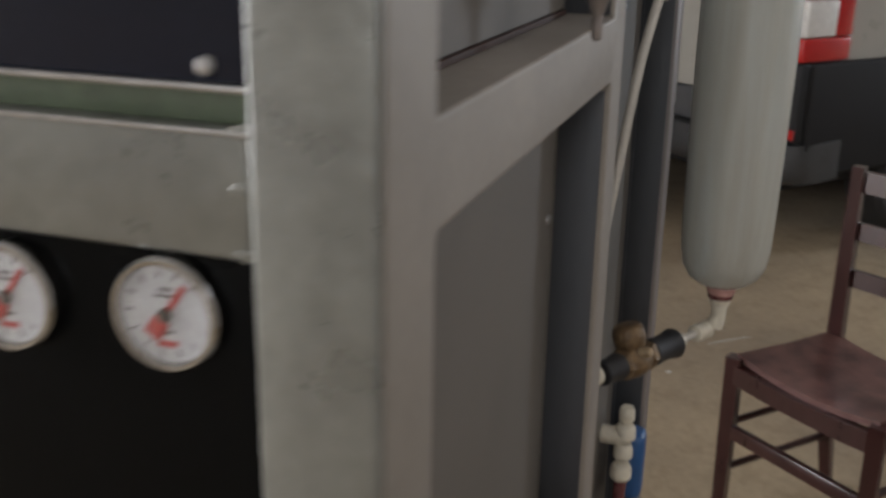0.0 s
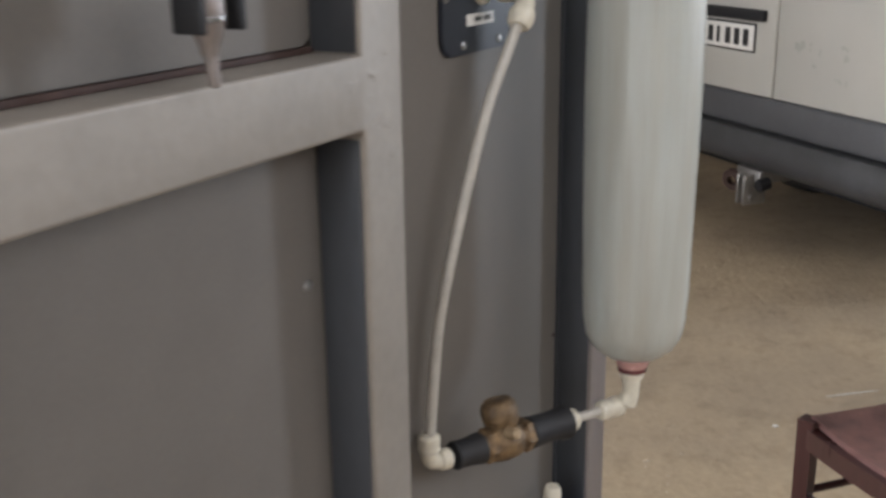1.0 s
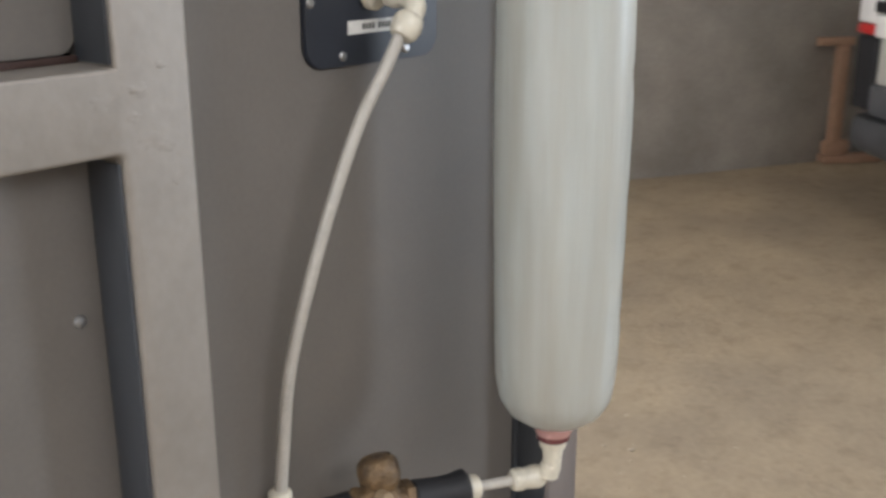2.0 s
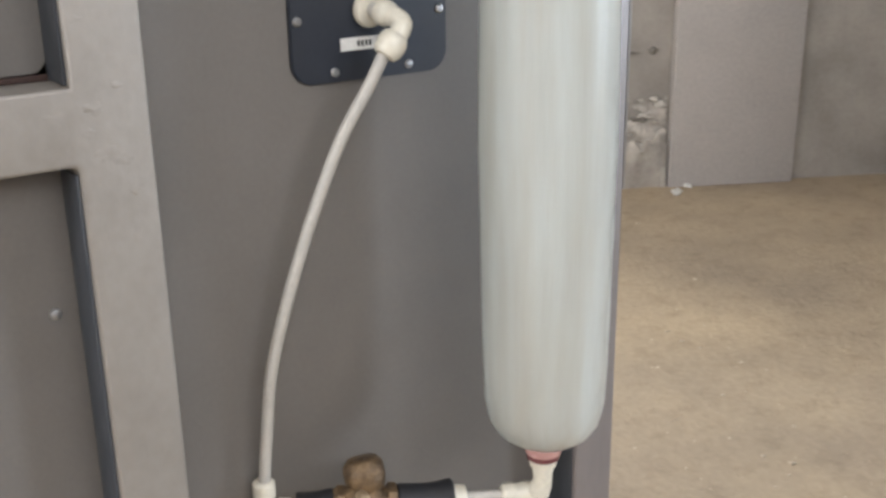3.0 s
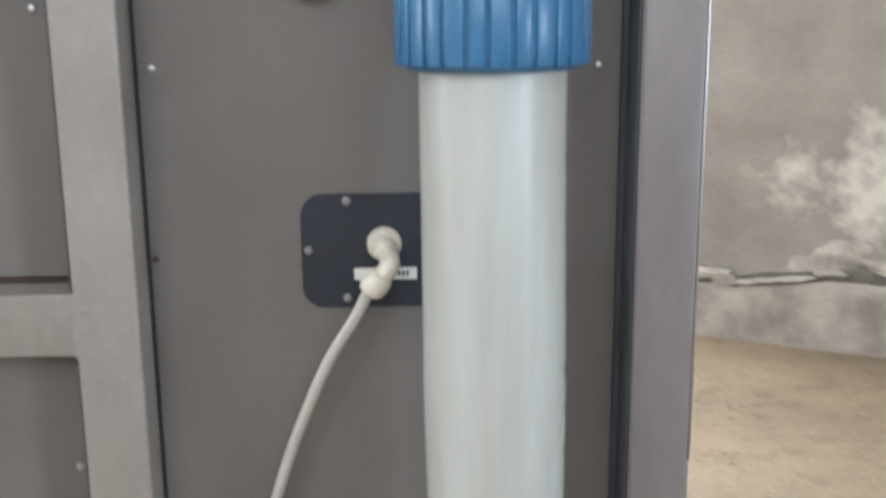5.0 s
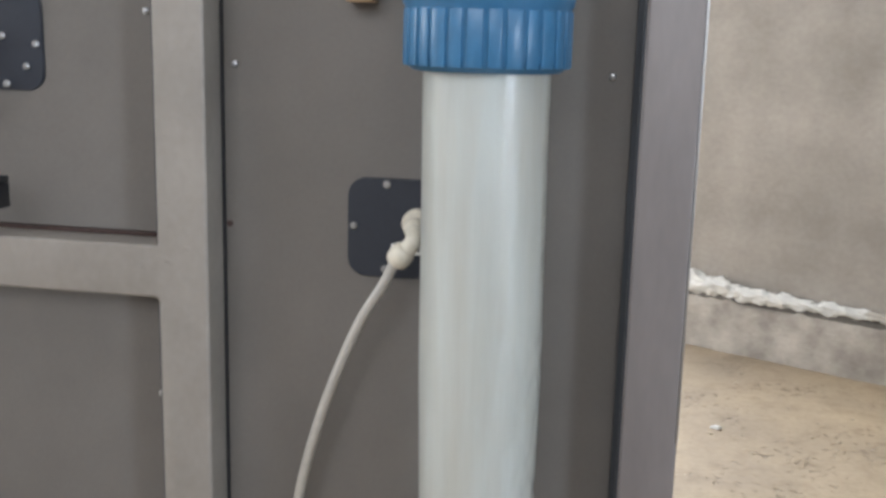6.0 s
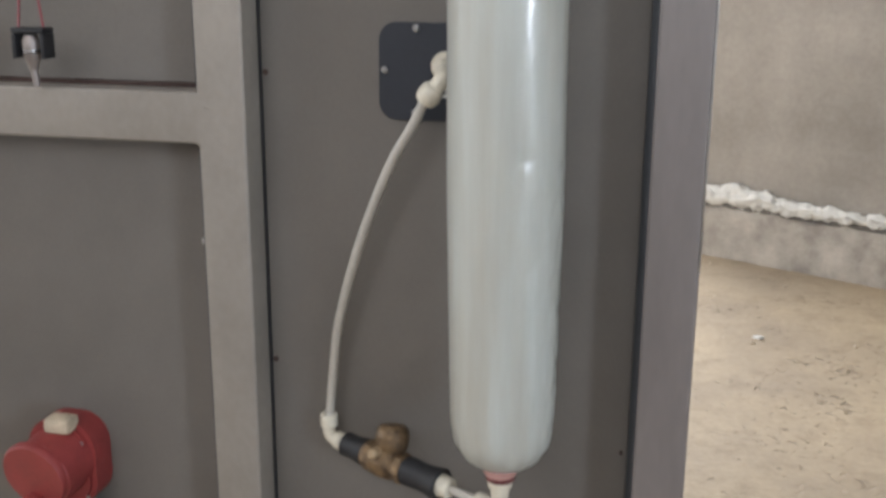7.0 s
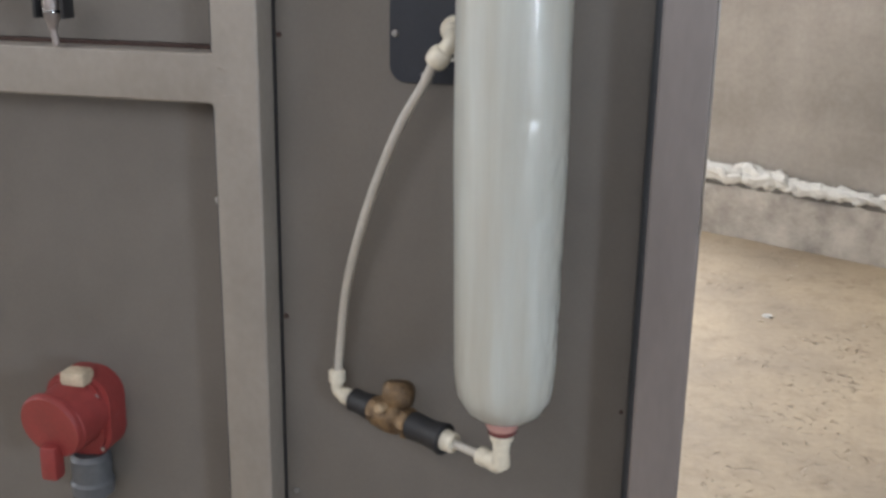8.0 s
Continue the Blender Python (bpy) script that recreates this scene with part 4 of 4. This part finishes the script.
def van():
    v = thing("van", pose(4.093, 0.541, 0, 0, 0, 50), "white panel van with grey bumper, seen from behind", "van")
    # local x runs along the tail to the far side, local y points out of the tail; the van reaches to -y
    hw = 0.965

    def hull(lo, hi, y0, y1, tuck=0.06):
        b = bmesh.new()
        rings = []
        for y, k in ((y0, 0.985), (y0 - 0.03, 1.0), (y1 + 0.4, 1.0), (y1, 0.93)):
            ring = []
            for x, z in ((-hw, lo), (-hw, 1.2), (-hw + tuck, 1.75), (-hw + 0.2, hi), (hw - 0.2, hi), (hw - tuck, 1.75), (hw, 1.2), (hw, lo)):
                ring.append(b.verts.new((x * k, y, z)))
            rings.append(ring)
        for a, c in zip(rings, rings[1:]):
            for j in range(8):
                b.faces.new([a[j], a[(j + 1) % 8], c[(j + 1) % 8], c[j]])
        b.faces.new(rings[0])
        b.faces.new(rings[-1])
        bmesh.ops.bevel(b, geom=[e for e in b.edges], offset=0.02, segments=2, affect="EDGES")
        return b

    body = part("body", hull(0.62, 1.95, -0.022, -4.6), van_white, v, "white steel body")
    for side, x0, x1 in (("near", -0.80, -0.005), ("far", 0.005, 0.77)):
        d = part("rear_door", box(x0, x1, -0.021, 0.0, 0.69, 1.86, 0.008, 3), van_white, v)
        part("window", box(x0 + 0.10, x1 - 0.10, -0.002, 0.004, 1.36, 1.76, 0.002), black_gloss, d, "dark rear window")
        part("press_line", box(x0 + 0.05, x1 - 0.05, -0.004, 0.006, 1.125, 1.143, 0.003), van_white, d)
    part("door_handle", slab(rounded(-0.34, -0.22, 1.19, 1.255, 0.03), 0.0, 0.014, 0.0), van_dark, v, "black oval door handle")
    part("lower_trim", box(-0.955, 0.80, -0.03, 0.012, 0.545, 0.688, 0.015, 3), van_grey, v, "grey plastic lower trim")
    prof = [(-0.10, 0.385), (0.02, 0.375), (0.062, 0.40), (0.075, 0.45), (0.070, 0.50), (0.045, 0.535), (-0.10, 0.543)]
    b = bmesh.new()
    rows = []
    for x, pull in ((-1.00, -0.16), (-0.985, -0.05), (-0.93, -0.01), (-0.8, 0), (0.7, 0), (0.83, -0.01), (0.90, -0.05), (0.92, -0.16)):
        rows.append([b.verts.new((x, y + pull, z)) for y, z in prof])
    for a, c in zip(rows, rows[1:]):
        for j in range(len(prof)):
            b.faces.new([a[j], a[(j + 1) % len(prof)], c[(j + 1) % len(prof)], c[j]])
    b.faces.new(rows[0])
    b.faces.new(rows[-1])
    part("bumper", b, bumper_grey, v, "scuffed grey plastic bumper", sharp=50)
    part("side_skirt", box(-0.995, -0.93, -4.3, -0.045, 0.395, 0.858, 0.015, 3), van_dark, v, "black side cladding")
    part("side_skirt", box(0.93, 0.985, -4.3, -0.17, 0.40, 0.86, 0.02, 3), van_dark, v, "black side cladding")
    part("corner_trim", box(0.79, 0.955, -0.10, 0.008, 0.56, 0.90, 0.015, 3), van_dark, v, "black corner trim")
    part("corner_trim", box(-0.985, -0.925, -0.044, 0.006, 0.545, 0.86, 0.010, 3), van_dark, v, "black corner trim")
    for x0, x1, back, low in ((-0.985, -0.89, -0.26, 0.862), (0.80, 0.96, -0.12, 0.905)):
        t = part("tail_lamp", box(x0, x1, back, 0.014, low, 0.955, 0.012, 3), light_red, v, "red tail lamp lens")
        part("reversing_lens", box(x0 - 0.003, x1 - 0.005, back * 0.62, 0.016, 0.957, 1.10, 0.012, 3), light_clear, t, "clear reversing lens")
        part("lamp_edge", box(x0 + 0.001, x1 - 0.008, back, back * 0.63, 0.957, 1.34, 0.010, 3), light_red, t)
        part("upper_lens", box(x0 + 0.001, x1 - 0.003, back * 0.62, 0.014, 1.102, 1.34, 0.012, 3), light_red, t)
    part("reflector", box(-0.978, -0.938, 0.004, 0.013, 0.56, 0.60, 0.003), light_red, v, "small red reflector")
    # the plate's recess, its dark grip bar and the plate with unreadable bars
    part("grip_bar", box(0.065, 0.80, 0.0, 0.030, 1.012, 1.062, 0.010, 3), van_dark, v, "dark grip bar over the number plate")
    p = part("number_plate", box(0.145, 0.665, 0.002, 0.010, 0.880, 0.992, 0.003), paper, v, "white number plate with dark bars")
    part("plate_frame", box(0.137, 0.673, 0.0005, 0.006, 0.872, 1.0, 0.003), van_dark, v, "dark plate frame")
    for i, w in enumerate((0.05, 0.052, 0.048, 0.03, 0.05, 0.05, 0.05)):
        x = 0.615 - i * 0.066
        part("bar", box(x - w * 0.8, x, 0.0102, 0.0112, 0.900, 0.972, 0.001), ink, p)
    part("lamp_boss", box(0.685, 0.80, 0.0, 0.02, 0.90, 1.005, 0.012, 3), light_clear, v, "pale plastic catch")
    hitch = part("tow_bar", box(-0.02, 0.15, -0.25, 0.05, 0.315, 0.375, 0.01, 2), steel, v, "steel tow hitch")
    for x in (0.015, 0.060):
        part("tow_plate", box(x, x + 0.016, -0.02, 0.10, 0.215, 0.355, 0.006, 2), steel, hitch)
    part("tow_pin", rod((0.00, 0.06, 0.25), (0.10, 0.06, 0.25), 0.016), steel, hitch)
    part("tow_eye", lathe([(0.022, -0.016), (0.046, -0.016), (0.052, -0.008), (0.052, 0.008), (0.046, 0.016), (0.022, 0.016), (0.022, -0.016)], pose(0.165, 0.05, 0.30, 80, 0, 25), 24), rust, hitch, "rusty round coupling eye")
    part("socket", rod((-0.06, 0.03, 0.33), (-0.06, 0.085, 0.32), 0.028), van_dark, hitch, "black trailer socket")
    part("underbody", box(-0.85, 0.82, -4.4, -0.12, 0.30, 0.615, 0.03, 2), van_dark, v)
    for x in (-0.84, 0.80):
        for y in (-0.95, -3.75):
            w = part("wheel", lathe([(0, -0.10), (0.30, -0.10), (0.325, -0.08), (0.33, 0), (0.325, 0.08), (0.30, 0.10), (0, 0.10)], pose(x, y, 0.333, 0, 90, 0), 36), tyre_rubber, v, "black tyre")
            part("rim", lathe([(0, -0.112), (0.17, -0.112), (0.20, -0.102), (0.20, 0.102), (0.17, 0.112), (0, 0.112)], pose(x, y, 0.333, 0, 90, 0), 28), steel, w, "steel rim")
    return v


van()

# ---- chair ----
CH = pose(1.491, -0.379, 0, 0, 0, 49.5)         # local y points to its front


def chair():
    c = thing("dining_chair", CH, "dark red-stained wooden chair with a worn seat", "chair")
    w, d, h = 0.195, 0.16, 0.445
    for x in (-w, w):
        part("leg", pipe([(x, d, 0), (x, d, 0.25), (x, d, h + 0.004)], [0.019, 0.023, 0.025], 4, curve=False), chair_wood, c)
        part("back_post", pipe([(x * 0.9, -d - 0.05, 0), (x * 0.9, -d - 0.005, 0.25), (x * 0.9, -d, 0.45), (x * 0.92, -d - 0.004, 0.66), (x * 0.94, -d - 0.010, 0.865)], [0.018, 0.023, 0.025, 0.023, 0.019], 4, curve=False), chair_wood, c)
        for z in (0.16, 0.28):
            part("side_rung", rod((x, d, z), (x * 0.9, -d - 0.02, z + 0.01), 0.009, seg=10), chair_wood, c)
        part("side_rail", box(x - 0.012 if x > 0 else x - 0.010, x + 0.010 if x > 0 else x + 0.012, -d + 0.01, d - 0.012, 0.385, 0.435, 0.004), chair_wood, c)
    # the front rail dips in a shallow curve
    b = bmesh.new()
    rows = []
    for i in range(13):
        x = -w + 0.012 + (2 * w - 0.024) * i / 12
        k = 0.012 * (1 - (x / w) ** 2)
        rows.append([b.verts.new((x, y, z)) for y, z in ((d - 0.012, 0.434 - k), (d + 0.014, 0.434 - k), (d + 0.014, 0.388 - k * 0.6), (d - 0.012, 0.388 - k * 0.6))])
    for a, q in zip(rows, rows[1:]):
        for j in range(4):
            b.faces.new([a[j], a[(j + 1) % 4], q[(j + 1) % 4], q[j]])
    b.faces.new(rows[0])
    b.faces.new(rows[-1])
    part("front_rail", b, chair_wood, c)
    part("front_stretcher", box(-w + 0.012, w - 0.012, d - 0.009, d + 0.010, 0.246, 0.281, 0.004), chair_wood, c)
    part("back_rung", rod((-w * 0.9, -d - 0.02, 0.22), (w * 0.9, -d - 0.02, 0.22), 0.010, seg=10), chair_wood, c)
    b = bmesh.new()
    g = []
    for j in range(13):
        row = []
        for i in range(13):
            u, t = i / 12 * 2 - 1, j / 12 * 2 - 1
            x, y = u * (w - 0.002) * (1 - 0.05 * (1 - t) / 2), t * (d - 0.004)
            row.append(b.verts.new((x, y, 0.452 - 0.020 * (1 - u * u) + 0.004 * abs(t))))
        g.append(row)
    for j in range(12):
        for i in range(12):
            b.faces.new([g[j][i], g[j][i + 1], g[j + 1][i + 1], g[j + 1][i]])
    ext = bmesh.ops.extrude_face_region(b, geom=list(b.faces))
    bmesh.ops.translate(b, verts=[q for q in ext["geom"] if isinstance(q, bmesh.types.BMVert)], vec=(0, 0, -0.014))
    part("seat", b, seat_wood, c, "worn red-brown dished seat")
    for z, tall in ((0.575, 0.042), (0.69, 0.042), (0.805, 0.05)):
        b = bmesh.new()
        rows = []
        back = -d - 0.002 - 0.01 * (z - 0.5) / 0.38
        for i in range(11):
            x = (w * 0.86) * (i / 5 - 1)
            y = back - 0.018 * (1 - (x / w) ** 2)
            rows.append([b.verts.new(p) for p in ((x, y + 0.006, z), (x, y + 0.004, z + tall), (x, y - 0.010, z + tall), (x, y - 0.008, z))])
        for a, q in zip(rows, rows[1:]):
            for j in range(4):
                b.faces.new([a[j], a[(j + 1) % 4], q[(j + 1) % 4], q[j]])
        b.faces.new(rows[0])
        b.faces.new(rows[-1])
        part("back_slat", b, chair_wood, c)
    return c


chair()

# ---- wooden stand by the far wall ----
stand = thing("wooden_stand", pose(5.885, 1.795, 0, 0, 0, -40), "bare pinkish wooden stand with a cross foot", "stand")
part("upright", box(-0.035, 0.035, -0.03, 0.03, 0.05, 0.70, 0.004), pink_wood, stand)
part("arm", box(-0.16, 0.06, -0.028, 0.028, 0.702, 0.75, 0.004), pink_wood, stand)
part("foot", box(-0.07, 0.30, -0.05, 0.05, 0.004, 0.049, 0.004), pink_wood, stand)
part("block", box(-0.07, 0.10, -0.032, 0.032, 0.0492, 0.14, 0.02), pink_wood, stand)

# ---- foam line on the plinth ----
rng = random.Random(11)
foam = thing("foam_bead", WALL, "lumpy white foam bead lying along the plinth", "foam")
x = -0.16
while x < 1.75:
    big = 0.052 if x < 0.30 else 0.032 if x < 1.2 else 0.012
    slot = 1.2 <= x < 1.64
    up_by = 0.07 * max(0, min(1, (x - 1.3) / 0.4))
    b = lump((x, -0.034 if slot else -0.026, (0.276 if slot else 0.292) + big * 0.75 + up_by), (big * rng.uniform(1.3, 2.6), 0.026, big * rng.uniform(0.5, 1.05)), x * 7, None, 3, 0.9)
    if x < 1.62 or rng.random() < 0.6:
        part("bead", b, foam_white if x < 1.0 else flake_plaster, foam, sharp=80)
    else:
        b.free()
    x += big * rng.uniform(0.8, 1.3)

# ---- loose chips on the floor ----
rng = random.Random(3)
b = bmesh.new()
for i in range(420):
    x, y = rng.uniform(-0.3, 3.2), rng.uniform(-3.4, -0.08)
    r = rng.choice((0.002, 0.003, 0.003, 0.004, 0.005, 0.008))
    lump((x, y, r * 0.3), (r * rng.uniform(0.8, 1.8), r, r * 0.5), i, b, 1, 0.6)
b.transform(WALL)
chips = tagged(part("floor_chips", b, stone_chip, sharp=80), "small pale stone chips scattered on the floor", "debris", kind="stuff")
for i, (x, y, r) in enumerate(((0.841, 3.255, 0.022), (3.72, 2.78, 0.045), (3.86, 2.84, 0.035), (2.347, 0.093, 0.010))):
    b = lump((0, 0, r * 0.28), (r, r * 0.55, r * 0.3), i + 40, None, 2, 0.5)
    ob = part("stone_flake", b, foam_white)
    ob.matrix_world = pose(x, y, 0, 0, 0, 40 * i)
    tagged(ob, "small white stone flake lying on the floor", "stone", "stone flakes")
b = lump((0, 0, 0.001), (0.098, 0.0045, 0.0016), 71, None, 2, 0.5)
sliver = part("floor_sliver", b, flake_plaster)
sliver.matrix_world = pose(2.684, -0.070, 0.0015, 0, 0, -48)
tagged(sliver, "thin pale sliver lying on the dusty floor", "debris")
